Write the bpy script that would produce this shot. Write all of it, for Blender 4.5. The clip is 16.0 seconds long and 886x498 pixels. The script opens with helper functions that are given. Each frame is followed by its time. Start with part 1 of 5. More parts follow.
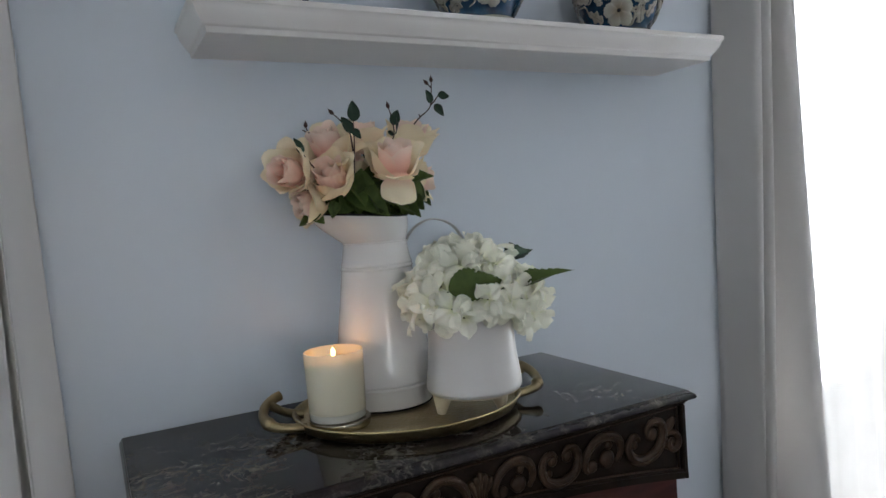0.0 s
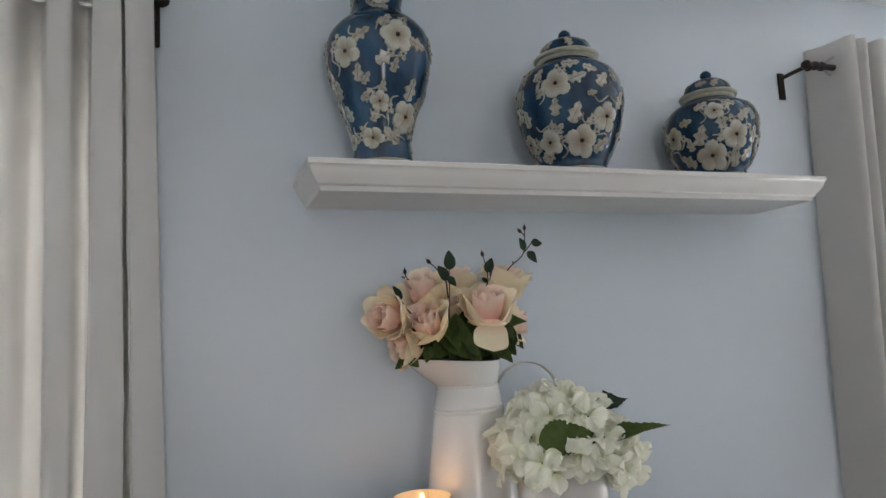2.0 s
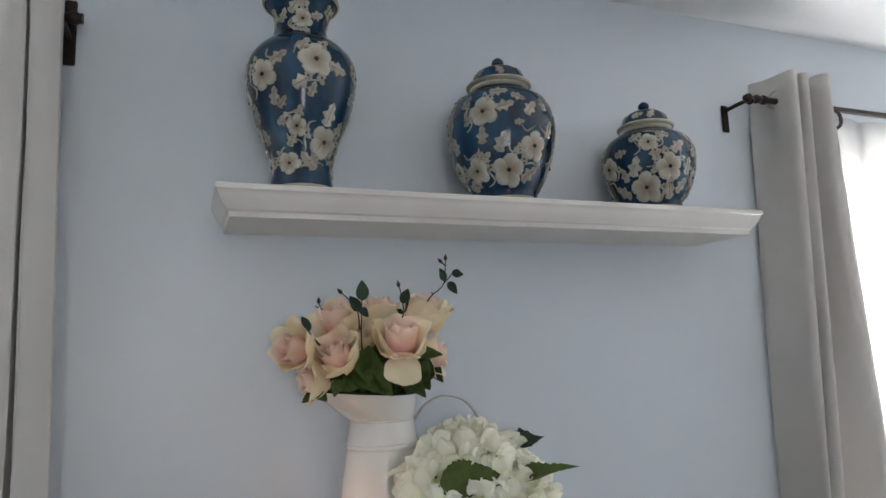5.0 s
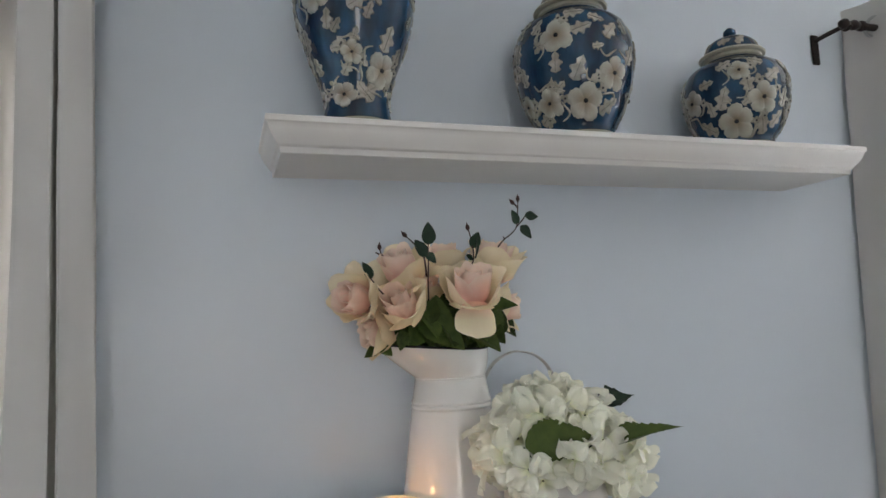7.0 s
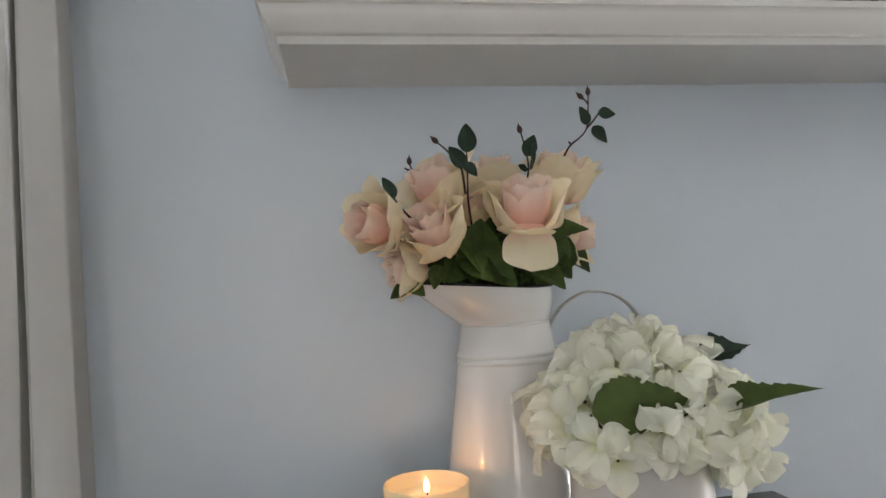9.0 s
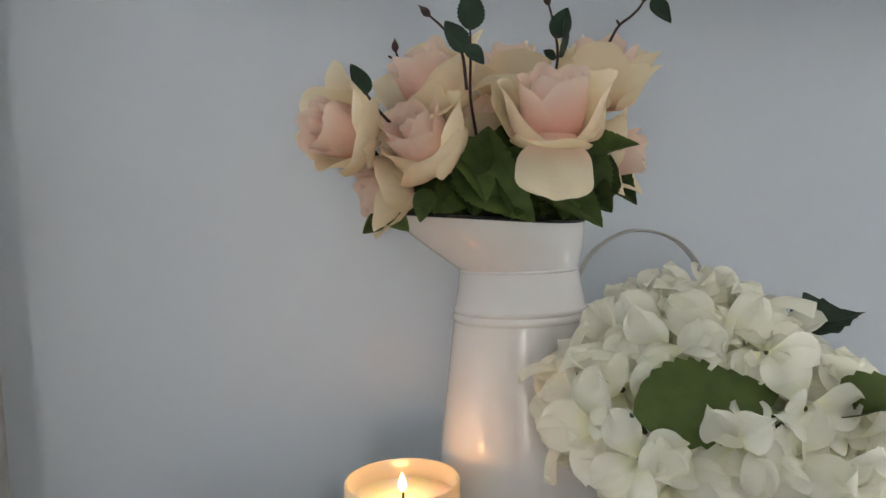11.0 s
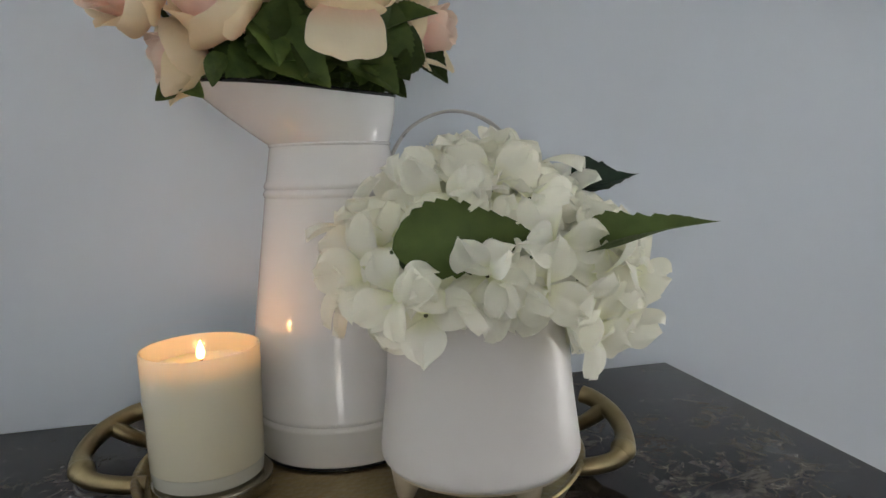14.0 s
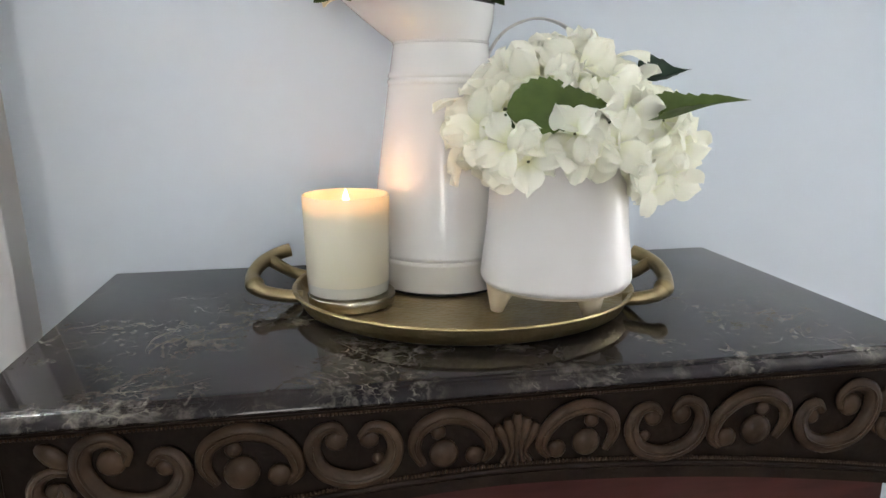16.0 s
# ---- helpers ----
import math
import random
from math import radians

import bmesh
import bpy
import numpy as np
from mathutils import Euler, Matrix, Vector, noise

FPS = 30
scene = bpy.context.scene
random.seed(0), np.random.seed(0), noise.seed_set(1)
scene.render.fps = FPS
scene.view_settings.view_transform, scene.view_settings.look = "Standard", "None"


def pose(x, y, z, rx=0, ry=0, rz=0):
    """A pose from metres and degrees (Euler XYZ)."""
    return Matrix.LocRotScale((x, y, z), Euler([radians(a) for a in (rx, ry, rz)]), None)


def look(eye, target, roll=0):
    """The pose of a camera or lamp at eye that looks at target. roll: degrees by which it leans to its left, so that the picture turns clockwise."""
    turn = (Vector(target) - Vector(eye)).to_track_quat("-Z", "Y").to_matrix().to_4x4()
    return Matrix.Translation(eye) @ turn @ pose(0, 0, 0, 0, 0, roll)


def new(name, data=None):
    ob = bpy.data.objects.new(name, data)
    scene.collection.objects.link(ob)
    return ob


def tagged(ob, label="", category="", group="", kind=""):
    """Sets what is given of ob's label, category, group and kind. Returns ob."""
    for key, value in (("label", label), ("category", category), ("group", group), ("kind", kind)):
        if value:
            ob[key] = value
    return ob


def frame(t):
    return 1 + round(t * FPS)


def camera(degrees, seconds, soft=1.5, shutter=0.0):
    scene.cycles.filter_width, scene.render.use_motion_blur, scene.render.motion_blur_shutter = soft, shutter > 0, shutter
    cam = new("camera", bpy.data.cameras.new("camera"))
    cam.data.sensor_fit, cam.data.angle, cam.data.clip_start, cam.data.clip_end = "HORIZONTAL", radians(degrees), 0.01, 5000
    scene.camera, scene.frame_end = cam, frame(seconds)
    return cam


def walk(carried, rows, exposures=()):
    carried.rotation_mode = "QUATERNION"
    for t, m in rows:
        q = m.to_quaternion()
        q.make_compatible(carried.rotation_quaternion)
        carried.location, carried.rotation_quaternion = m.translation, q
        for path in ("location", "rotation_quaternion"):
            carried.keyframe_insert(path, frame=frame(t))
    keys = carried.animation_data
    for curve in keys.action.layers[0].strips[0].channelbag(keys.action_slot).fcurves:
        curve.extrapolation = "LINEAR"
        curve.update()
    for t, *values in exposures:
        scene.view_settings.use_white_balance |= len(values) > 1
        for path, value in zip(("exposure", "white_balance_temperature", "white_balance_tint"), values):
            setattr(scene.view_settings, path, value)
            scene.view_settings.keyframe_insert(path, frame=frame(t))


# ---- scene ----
cam = camera(67.4, 16.0)
PATH = [
    (0, (0.135, 0.137, 1.415), (1.07, 1.901, 1.298), -4.3),
    (0.5, (0.142, 0.111, 1.433), (0.976, 1.929, 1.441), -4.2),
    (1, (0.133, 0.102, 1.447), (0.895, 1.948, 1.543), -4.0),
    (1.5, (0.127, 0.102, 1.461), (0.842, 1.962, 1.636), -3.8),
    (2, (0.133, 0.098, 1.477), (0.816, 1.963, 1.709), -3.0),
    (2.5, (0.143, 0.093, 1.492), (0.829, 1.95, 1.776), -2.1),
    (3, (0.165, 0.079, 1.511), (0.856, 1.927, 1.837), -2.0),
    (3.5, (0.2, 0.065, 1.513), (0.924, 1.894, 1.873), -2.6),
    (3.7, (0.212, 0.065, 1.513), (0.953, 1.887, 1.873), -2.6),
    (5.8, (0.277, 0.096, 1.474), (0.928, 1.968, 1.741), -1.6),
    (6, (0.271, 0.101, 1.471), (0.895, 1.982, 1.744), -1.5),
    (6.5, (0.253, 0.157, 1.465), (0.839, 2.053, 1.718), -1.2),
    (7, (0.249, 0.227, 1.459), (0.875, 2.114, 1.672), -2.4),
    (7.5, (0.242, 0.292, 1.435), (0.929, 2.162, 1.61), -3.7),
    (8, (0.269, 0.358, 1.421), (0.936, 2.239, 1.54), -4.7),
    (8.5, (0.339, 0.401, 1.426), (0.833, 2.338, 1.51), -4.4),
    (9, (0.391, 0.439, 1.42), (0.714, 2.41, 1.526), -3.3),
    (9.2, (0.414, 0.45, 1.415), (0.671, 2.431, 1.512), -3.0),
    (11.3, (0.467, 0.679, 1.418), (0.673, 2.666, 1.319), -1.8),
    (11.5, (0.467, 0.689, 1.432), (0.692, 2.674, 1.342), -1.6),
    (12, (0.482, 0.681, 1.447), (0.763, 2.661, 1.431), -1.0),
    (12.5, (0.525, 0.68, 1.422), (0.893, 2.646, 1.43), -1.3),
    (13, (0.544, 0.668, 1.396), (0.993, 2.616, 1.381), -1.6),
    (13.5, (0.553, 0.653, 1.367), (1.05, 2.587, 1.239), -1.7),
    (14, (0.562, 0.624, 1.341), (1.021, 2.555, 1.092), -1.7),
    (14.5, (0.549, 0.585, 1.312), (0.962, 2.515, 0.99), -1.2),
    (15, (0.53, 0.545, 1.296), (0.907, 2.468, 0.897), -0.3),
    (15.5, (0.498, 0.508, 1.29), (0.847, 2.42, 0.821), 0.0),
    (16, (0.464, 0.451, 1.301), (0.798, 2.371, 0.852), -0.2),
]
EXPOSURE = [(0.0, -0.58, 6750, 12.5), (1.0, -0.47, 7250, 13.5), (3.5, -0.41, 7150, 13.5), (7.0, -0.38, 7250, 13.5), (9.0, -0.34, 7450, 13.5), (12.5, -0.27, 7450, 13.5), (13.5, -0.42, 7400, 13.5), (14.5, -0.34, 7350, 13.5), (15.5, 0.22, 7250, 13.5), (16.0, 0.46, 7250, 13.5)]
walk(cam, [(t, look(eye, target, roll)) for t, eye, target, roll in PATH], EXPOSURE)

# ---- light ----
world = bpy.data.worlds.new("world")
scene.world = world
world.use_nodes = True
_n = world.node_tree.nodes
_sky = _n.new("ShaderNodeTexSky")
_sky.sky_type, _sky.sun_disc = "NISHITA", False
_sky.sun_elevation, _sky.sun_rotation = radians(38), radians(200)
world.node_tree.links.new(_sky.outputs["Color"], _n["Background"].inputs["Color"])
_n["Background"].inputs["Strength"].default_value = 0.12


def lamp(name, kind, m, energy, color, size=0.1, size_y=0.0):
    data = bpy.data.lights.new(name, kind)
    data.energy, data.color = energy, color
    if kind == "AREA":
        data.shape, data.size, data.size_y = "RECTANGLE", size, size_y
    elif kind == "SUN":
        data.angle = radians(size)
    else:
        data.shadow_soft_size = size
    ob = new(name, data)
    ob.matrix_world = m
    return ob


lamp("sun", "SUN", look((0, 0, 6), (0.35, -1.4, 4.2)), 0.8, (1.0, 0.96, 0.9), 12)
# daylight in the openings: the room's window behind, and the two windows beside the shelf
lamp("daylight_south", "AREA", look((0.10, -2.80, 1.34), (0.5, 1.4, 1.34)), 15, (0.88, 0.94, 1.0), 0.5, 1.2)
lamp("daylight_right", "AREA", look((2.52, 1.56, 1.3), (2.2, 0.0, 1.9)), 195, (0.86, 0.93, 1.0), 0.85, 1.45)
lamp("daylight_left", "AREA", look((-0.64, 1.56, 1.3), (-0.45, 0.0, 1.4)), 195, (0.80, 0.91, 1.0), 0.85, 1.45)
lamp("candle_light", "POINT", pose(0.484, 1.222, 1.192), 0.18, (1.0, 0.50, 0.20), 0.006)

# ---- materials ----


def material(name, color, rough=0.5, metal=0.0, second=None, scale=20.0, amount=0.5, bump=0.0, bump_scale=200.0, coat=0.0, translucent=0.0, spread=0.0, specular=0.5, stretch=(1, 1, 1)):
    """A Principled material with colour drifting between two tones, a finer grain, and a fine relief."""
    m = bpy.data.materials.new(name)
    m.use_nodes = True
    nt = m.node_tree
    bsdf, out = nt.nodes["Principled BSDF"], nt.nodes["Material Output"]
    link = nt.links.new
    coord = nt.nodes.new("ShaderNodeTexCoord")
    mapping = nt.nodes.new("ShaderNodeMapping")
    mapping.inputs["Scale"].default_value = stretch
    link(coord.outputs["Object"], mapping.inputs["Vector"])
    big = nt.nodes.new("ShaderNodeTexNoise")
    big.inputs["Scale"].default_value, big.inputs["Detail"].default_value = scale, 6
    link(mapping.outputs["Vector"], big.inputs["Vector"])
    mix = nt.nodes.new("ShaderNodeMix")
    mix.data_type = "RGBA"
    second = second or tuple(c * 0.88 for c in color)
    mix.inputs["A"].default_value, mix.inputs["B"].default_value = (*color, 1), (*second, 1)
    ramp = nt.nodes.new("ShaderNodeMapRange")
    ramp.inputs["From Min"].default_value, ramp.inputs["From Max"].default_value = 0.35, 0.7
    ramp.inputs["To Max"].default_value = amount
    link(big.outputs["Fac"], ramp.inputs["Value"])
    link(ramp.outputs["Result"], mix.inputs["Factor"])
    tone = mix.outputs["Result"]
    if spread:
        info = nt.nodes.new("ShaderNodeObjectInfo")
        hsv = nt.nodes.new("ShaderNodeHueSaturation")
        value = nt.nodes.new("ShaderNodeMapRange")
        value.inputs["To Min"].default_value, value.inputs["To Max"].default_value = 1 - spread, 1 + spread
        link(info.outputs["Random"], value.inputs["Value"])
        link(value.outputs["Result"], hsv.inputs["Value"])
        link(tone, hsv.inputs["Color"])
        tone = hsv.outputs["Color"]
    link(tone, bsdf.inputs["Base Color"])
    bsdf.inputs["Metallic"].default_value = metal
    bsdf.inputs["Coat Weight"].default_value = coat
    bsdf.inputs["Coat Roughness"].default_value = 0.08
    bsdf.inputs["Specular IOR Level"].default_value = specular
    fine = nt.nodes.new("ShaderNodeTexNoise")
    fine.inputs["Scale"].default_value, fine.inputs["Detail"].default_value = bump_scale, 4
    link(mapping.outputs["Vector"], fine.inputs["Vector"])
    wear = nt.nodes.new("ShaderNodeMapRange")
    wear.inputs["To Min"].default_value, wear.inputs["To Max"].default_value = max(0.02, rough * 0.8), min(1.0, rough * 1.25)
    link(big.outputs["Fac"], wear.inputs["Value"])
    link(wear.outputs["Result"], bsdf.inputs["Roughness"])
    if bump:
        relief = nt.nodes.new("ShaderNodeBump")
        relief.inputs["Strength"].default_value, relief.inputs["Distance"].default_value = bump, 0.002
        link(fine.outputs["Fac"], relief.inputs["Height"])
        link(relief.outputs["Normal"], bsdf.inputs["Normal"])
    if translucent:
        thin = nt.nodes.new("ShaderNodeBsdfTranslucent")
        both = nt.nodes.new("ShaderNodeMixShader")
        both.inputs["Fac"].default_value = translucent
        link(tone, thin.inputs["Color"])
        link(bsdf.outputs["BSDF"], both.inputs[1])
        link(thin.outputs["BSDF"], both.inputs[2])
        link(both.outputs["Shader"], out.inputs["Surface"])
    return m


def petal_material(name, base, edge, start=0.2, end=0.85, translucent=0.3):
    """A petal whose colour runs from its base to its edge along the mesh's UV, with faint veins."""
    m = material(name, edge, 0.62, bump=0.45, bump_scale=150, translucent=translucent, spread=0.05, specular=0.25)
    nt = m.node_tree
    uv = nt.nodes.new("ShaderNodeUVMap")
    split = nt.nodes.new("ShaderNodeSeparateXYZ")
    nt.links.new(uv.outputs["UV"], split.inputs["Vector"])
    run = nt.nodes.new("ShaderNodeMapRange")
    run.inputs["From Min"].default_value, run.inputs["From Max"].default_value = start, end
    nt.links.new(split.outputs["Y"], run.inputs["Value"])
    mix = next(n for n in nt.nodes if n.bl_idname == "ShaderNodeMix")
    mix.inputs["A"].default_value, mix.inputs["B"].default_value = (*base, 1), (*edge, 1)
    nt.links.new(run.outputs["Result"], mix.inputs["Factor"])
    return m


def marble_material():
    m = material("dark_marble", (0.010, 0.0075, 0.009), 0.07, second=(0.024, 0.018, 0.016), scale=9, amount=0.9, specular=0.2)
    nt = m.node_tree
    bsdf = nt.nodes["Principled BSDF"]
    link = nt.links.new
    coord = nt.nodes.new("ShaderNodeTexCoord")
    warp = nt.nodes.new("ShaderNodeTexNoise")
    warp.inputs["Scale"].default_value, warp.inputs["Detail"].default_value = 9, 7
    link(coord.outputs["Object"], warp.inputs["Vector"])
    add = nt.nodes.new("ShaderNodeMixRGB")
    add.blend_type, add.inputs["Fac"].default_value = "LINEAR_LIGHT", 0.12
    link(coord.outputs["Object"], add.inputs["Color1"])
    link(warp.outputs["Color"], add.inputs["Color2"])
    cells = nt.nodes.new("ShaderNodeTexVoronoi")
    cells.feature, cells.inputs["Scale"].default_value = "DISTANCE_TO_EDGE", 42
    link(add.outputs["Color"], cells.inputs["Vector"])
    vein = nt.nodes.new("ShaderNodeMapRange")
    vein.inputs["From Min"].default_value, vein.inputs["From Max"].default_value = 0.0, 0.055
    vein.inputs["To Min"].default_value, vein.inputs["To Max"].default_value = 0.42, 0.0
    link(cells.outputs["Distance"], vein.inputs["Value"])
    patch = nt.nodes.new("ShaderNodeTexNoise")
    patch.inputs["Scale"].default_value, patch.inputs["Detail"].default_value = 10, 5
    link(coord.outputs["Object"], patch.inputs["Vector"])
    where = nt.nodes.new("ShaderNodeMapRange")
    where.inputs["From Min"].default_value, where.inputs["From Max"].default_value = 0.42, 0.60
    link(patch.outputs["Fac"], where.inputs["Value"])
    both = nt.nodes.new("ShaderNodeMath")
    both.operation = "MULTIPLY"
    speck = nt.nodes.new("ShaderNodeTexNoise")
    speck.inputs["Scale"].default_value, speck.inputs["Detail"].default_value = 75, 3
    link(coord.outputs["Object"], speck.inputs["Vector"])
    broken = nt.nodes.new("ShaderNodeMapRange")
    broken.inputs["From Min"].default_value, broken.inputs["From Max"].default_value = 0.44, 0.62
    link(speck.outputs["Fac"], broken.inputs["Value"])
    flecks = nt.nodes.new("ShaderNodeMath")
    flecks.operation = "MULTIPLY"
    link(vein.outputs["Result"], flecks.inputs[0])
    link(broken.outputs["Result"], flecks.inputs[1])
    link(flecks.outputs[0], both.inputs[0])
    link(where.outputs["Result"], both.inputs[1])
    # long wisps, and clouded patches
    wisp = nt.nodes.new("ShaderNodeTexNoise")
    wisp.inputs["Scale"].default_value, wisp.inputs["Detail"].default_value, wisp.inputs["Distortion"].default_value = 7, 9, 1.2
    link(coord.outputs["Object"], wisp.inputs["Vector"])
    off = nt.nodes.new("ShaderNodeMath")
    off.operation = "SUBTRACT"
    off.inputs[1].default_value = 0.5
    link(wisp.outputs["Fac"], off.inputs[0])
    size = nt.nodes.new("ShaderNodeMath")
    size.operation = "ABSOLUTE"
    link(off.outputs[0], size.inputs[0])
    line = nt.nodes.new("ShaderNodeMapRange")
    line.inputs["From Min"].default_value, line.inputs["From Max"].default_value = 0.0, 0.016
    line.inputs["To Min"].default_value, line.inputs["To Max"].default_value = 0.25, 0.0
    link(size.outputs[0], line.inputs["Value"])
    cloud = nt.nodes.new("ShaderNodeTexNoise")
    cloud.inputs["Scale"].default_value, cloud.inputs["Detail"].default_value, cloud.inputs["Roughness"].default_value = 48, 10, 0.7
    link(coord.outputs["Object"], cloud.inputs["Vector"])
    puff = nt.nodes.new("ShaderNodeMapRange")
    puff.inputs["From Min"].default_value, puff.inputs["From Max"].default_value = 0.49, 0.70
    puff.inputs["To Max"].default_value = 0.34
    link(cloud.outputs["Fac"], puff.inputs["Value"])
    gate = nt.nodes.new("ShaderNodeMath")
    gate.operation = "MULTIPLY"
    link(line.outputs["Result"], gate.inputs[0])
    link(where.outputs["Result"], gate.inputs[1])
    most = nt.nodes.new("ShaderNodeMath")
    most.operation = "MAXIMUM"
    link(gate.outputs[0], most.inputs[0])
    drift = nt.nodes.new("ShaderNodeMath")
    drift.operation = "MULTIPLY"
    link(puff.outputs["Result"], drift.inputs[0])
    link(where.outputs["Result"], drift.inputs[1])
    link(drift.outputs[0], most.inputs[1])
    top = nt.nodes.new("ShaderNodeMath")
    top.operation = "MAXIMUM"
    link(most.outputs[0], top.inputs[0])
    link(both.outputs[0], top.inputs[1])
    both = top
    old = bsdf.inputs["Base Color"].links[0].from_socket
    mix = nt.nodes.new("ShaderNodeMix")
    mix.data_type = "RGBA"
    mix.inputs["B"].default_value = (0.42, 0.385, 0.315, 1)
    link(both.outputs[0], mix.inputs["Factor"])
    link(old, mix.inputs["A"])
    link(mix.outputs["Result"], bsdf.inputs["Base Color"])
    return m


def glass_material(name, color, rough=0.05):
    m = bpy.data.materials.new(name)
    m.use_nodes = True
    b = m.node_tree.nodes["Principled BSDF"]
    b.inputs["Base Color"].default_value = (*color, 1)
    b.inputs["Roughness"].default_value, b.inputs["Transmission Weight"].default_value, b.inputs["IOR"].default_value = rough, 1.0, 1.45
    return m


def glow_material(name, color, strength):
    m = bpy.data.materials.new(name)
    m.use_nodes = True
    b = m.node_tree.nodes["Principled BSDF"]
    b.inputs["Base Color"].default_value = (*color, 1)
    b.inputs["Emission Color"].default_value = (*color, 1)
    b.inputs["Emission Strength"].default_value = strength
    return m


M_WALL = material("wall_paint", (0.640, 0.690, 0.742), 0.34, second=(0.620, 0.672, 0.726), scale=3, bump=0.09, bump_scale=110)
M_CEIL = material("ceiling_paint", (0.80, 0.80, 0.80), 0.85, scale=2, bump=0.08, bump_scale=120)
M_FLOOR = material("floor_carpet", (0.11, 0.088, 0.07), 0.95, second=(0.08, 0.064, 0.052), scale=12, bump=0.3)
M_TRIM = material("white_trim_paint", (0.80, 0.79, 0.77), 0.38, scale=6, amount=0.3, bump=0.04, bump_scale=60)
M_SHELF = material("white_shelf_paint", (0.765, 0.73, 0.695), 0.34, scale=6, amount=0.3, bump=0.05, bump_scale=50)
M_CURTAIN = material("cream_curtain_cloth", (0.74, 0.715, 0.69), 0.9, second=(0.70, 0.67, 0.645), scale=8, bump=0.25, bump_scale=900, translucent=0.34, specular=0.1)
M_SHEER = material("white_sheer_cloth", (0.9, 0.9, 0.9), 0.9, scale=8, translucent=0.85, specular=0.05)
_nt = M_SHEER.node_tree
_clear, _weave = _nt.nodes.new("ShaderNodeBsdfTransparent"), _nt.nodes.new("ShaderNodeMixShader")
_weave.inputs["Fac"].default_value = 0.30
_nt.links.new(_clear.outputs["BSDF"], _weave.inputs[2])
_nt.links.new(_nt.nodes["Material Output"].inputs["Surface"].links[0].from_socket, _weave.inputs[1])
_nt.links.new(_weave.outputs["Shader"], _nt.nodes["Material Output"].inputs["Surface"])
M_IRON = material("dark_bronze_iron", (0.035, 0.028, 0.026), 0.42, metal=0.7, second=(0.07, 0.05, 0.04), scale=60, bump=0.1)
M_STEEL = material("brushed_steel", (0.55, 0.54, 0.52), 0.28, metal=1.0, scale=40)
M_MARBLE = marble_material()
M_CARVED = material("dark_bronzed_wood", (0.010, 0.0064, 0.0046), 0.45, second=(0.024, 0.014, 0.009), scale=30, amount=0.55, bump=0.2, bump_scale=160, specular=0.07)
M_RELIEF = material("rubbed_bronze_carving", (0.026, 0.015, 0.009), 0.32, second=(0.080, 0.047, 0.028), scale=38, amount=0.7, bump=0.2, bump_scale=140, specular=0.13)
M_MAHOGANY = material("red_mahogany", (0.060, 0.014, 0.011), 0.45, second=(0.032, 0.008, 0.0065), scale=12, stretch=(1, 6, 6), amount=0.8, bump=0.05, specular=0.2)
M_BRASS = material("antique_brass", (0.37, 0.295, 0.165), 0.36, metal=1.0, second=(0.25, 0.19, 0.105), scale=28, amount=0.7, bump=0.12, bump_scale=140)
M_ENAMEL = material("white_enamel", (0.745, 0.725, 0.70), 0.12, scale=5, amount=0.25, bump=0.02, bump_scale=25, coat=0.15)
M_ENAMELRIM = material("black_enamel_rim", (0.012, 0.012, 0.014), 0.25, scale=50)
M_CERAMIC = material("white_glazed_ceramic", (0.645, 0.61, 0.58), 0.36, scale=5, amount=0.25, specular=0.22, bump=0.02, bump_scale=30)
M_FOOTCLAY = material("cream_bisque", (0.62, 0.52, 0.38), 0.5, scale=30, amount=0.4)
M_COBALT = material("cobalt_glaze", (0.0030, 0.017, 0.042), 0.09, second=(0.016, 0.070, 0.135), scale=34, amount=0.85, bump=0.16, bump_scale=55, specular=0.45, stretch=(1, 1, 0.4))
M_BLOSSOM = material("cream_glazed_relief", (0.40, 0.375, 0.32), 0.22, second=(0.20, 0.18, 0.145), scale=70, amount=0.75, bump=0.25, bump_scale=110, coat=0.4)
M_BLOOM = petal_material("cream_glazed_blossom", (0.25, 0.20, 0.14), (0.42, 0.395, 0.335), 0.15, 0.8, 0.0)
M_BLOOM.node_tree.nodes["Principled BSDF"].inputs["Coat Weight"].default_value = 0.5
M_VEIN = material("brown_glaze_line", (0.10, 0.085, 0.065), 0.3, scale=80)
M_PISTIL = material("dark_glaze_dot", (0.015, 0.018, 0.022), 0.2, scale=80)
M_BAND = material("celadon_unglazed_band", (0.40, 0.37, 0.29), 0.4, second=(0.28, 0.27, 0.22), scale=50, amount=0.6, bump=0.15)
M_ROSE_IN = petal_material("blush_petal", (0.99, 0.60, 0.51), (0.99, 0.82, 0.71), 0.20, 0.95, 0.48)
M_ROSE_OUT = petal_material("cream_petal", (0.97, 0.66, 0.52), (0.985, 0.87, 0.655), 0.03, 0.48, 0.46)
M_HYD = petal_material("ivory_petal", (0.86, 0.87, 0.59), (0.965, 0.953, 0.852), 0.0, 0.45, 0.52)
M_HYDEYE = material("floret_eye", (0.10, 0.11, 0.05), 0.6, scale=100)
M_LEAF = material("green_leaf", (0.082, 0.125, 0.030), 0.55, second=(0.024, 0.048, 0.013), scale=45, amount=0.8, bump=0.4, bump_scale=110, translucent=0.25, spread=0.45, specular=0.25)
M_HYDLEAF = material("olive_green_leaf", (0.080, 0.118, 0.026), 0.55, second=(0.040, 0.066, 0.015), scale=35, amount=0.8, bump=0.4, bump_scale=110, translucent=0.2, specular=0.25)
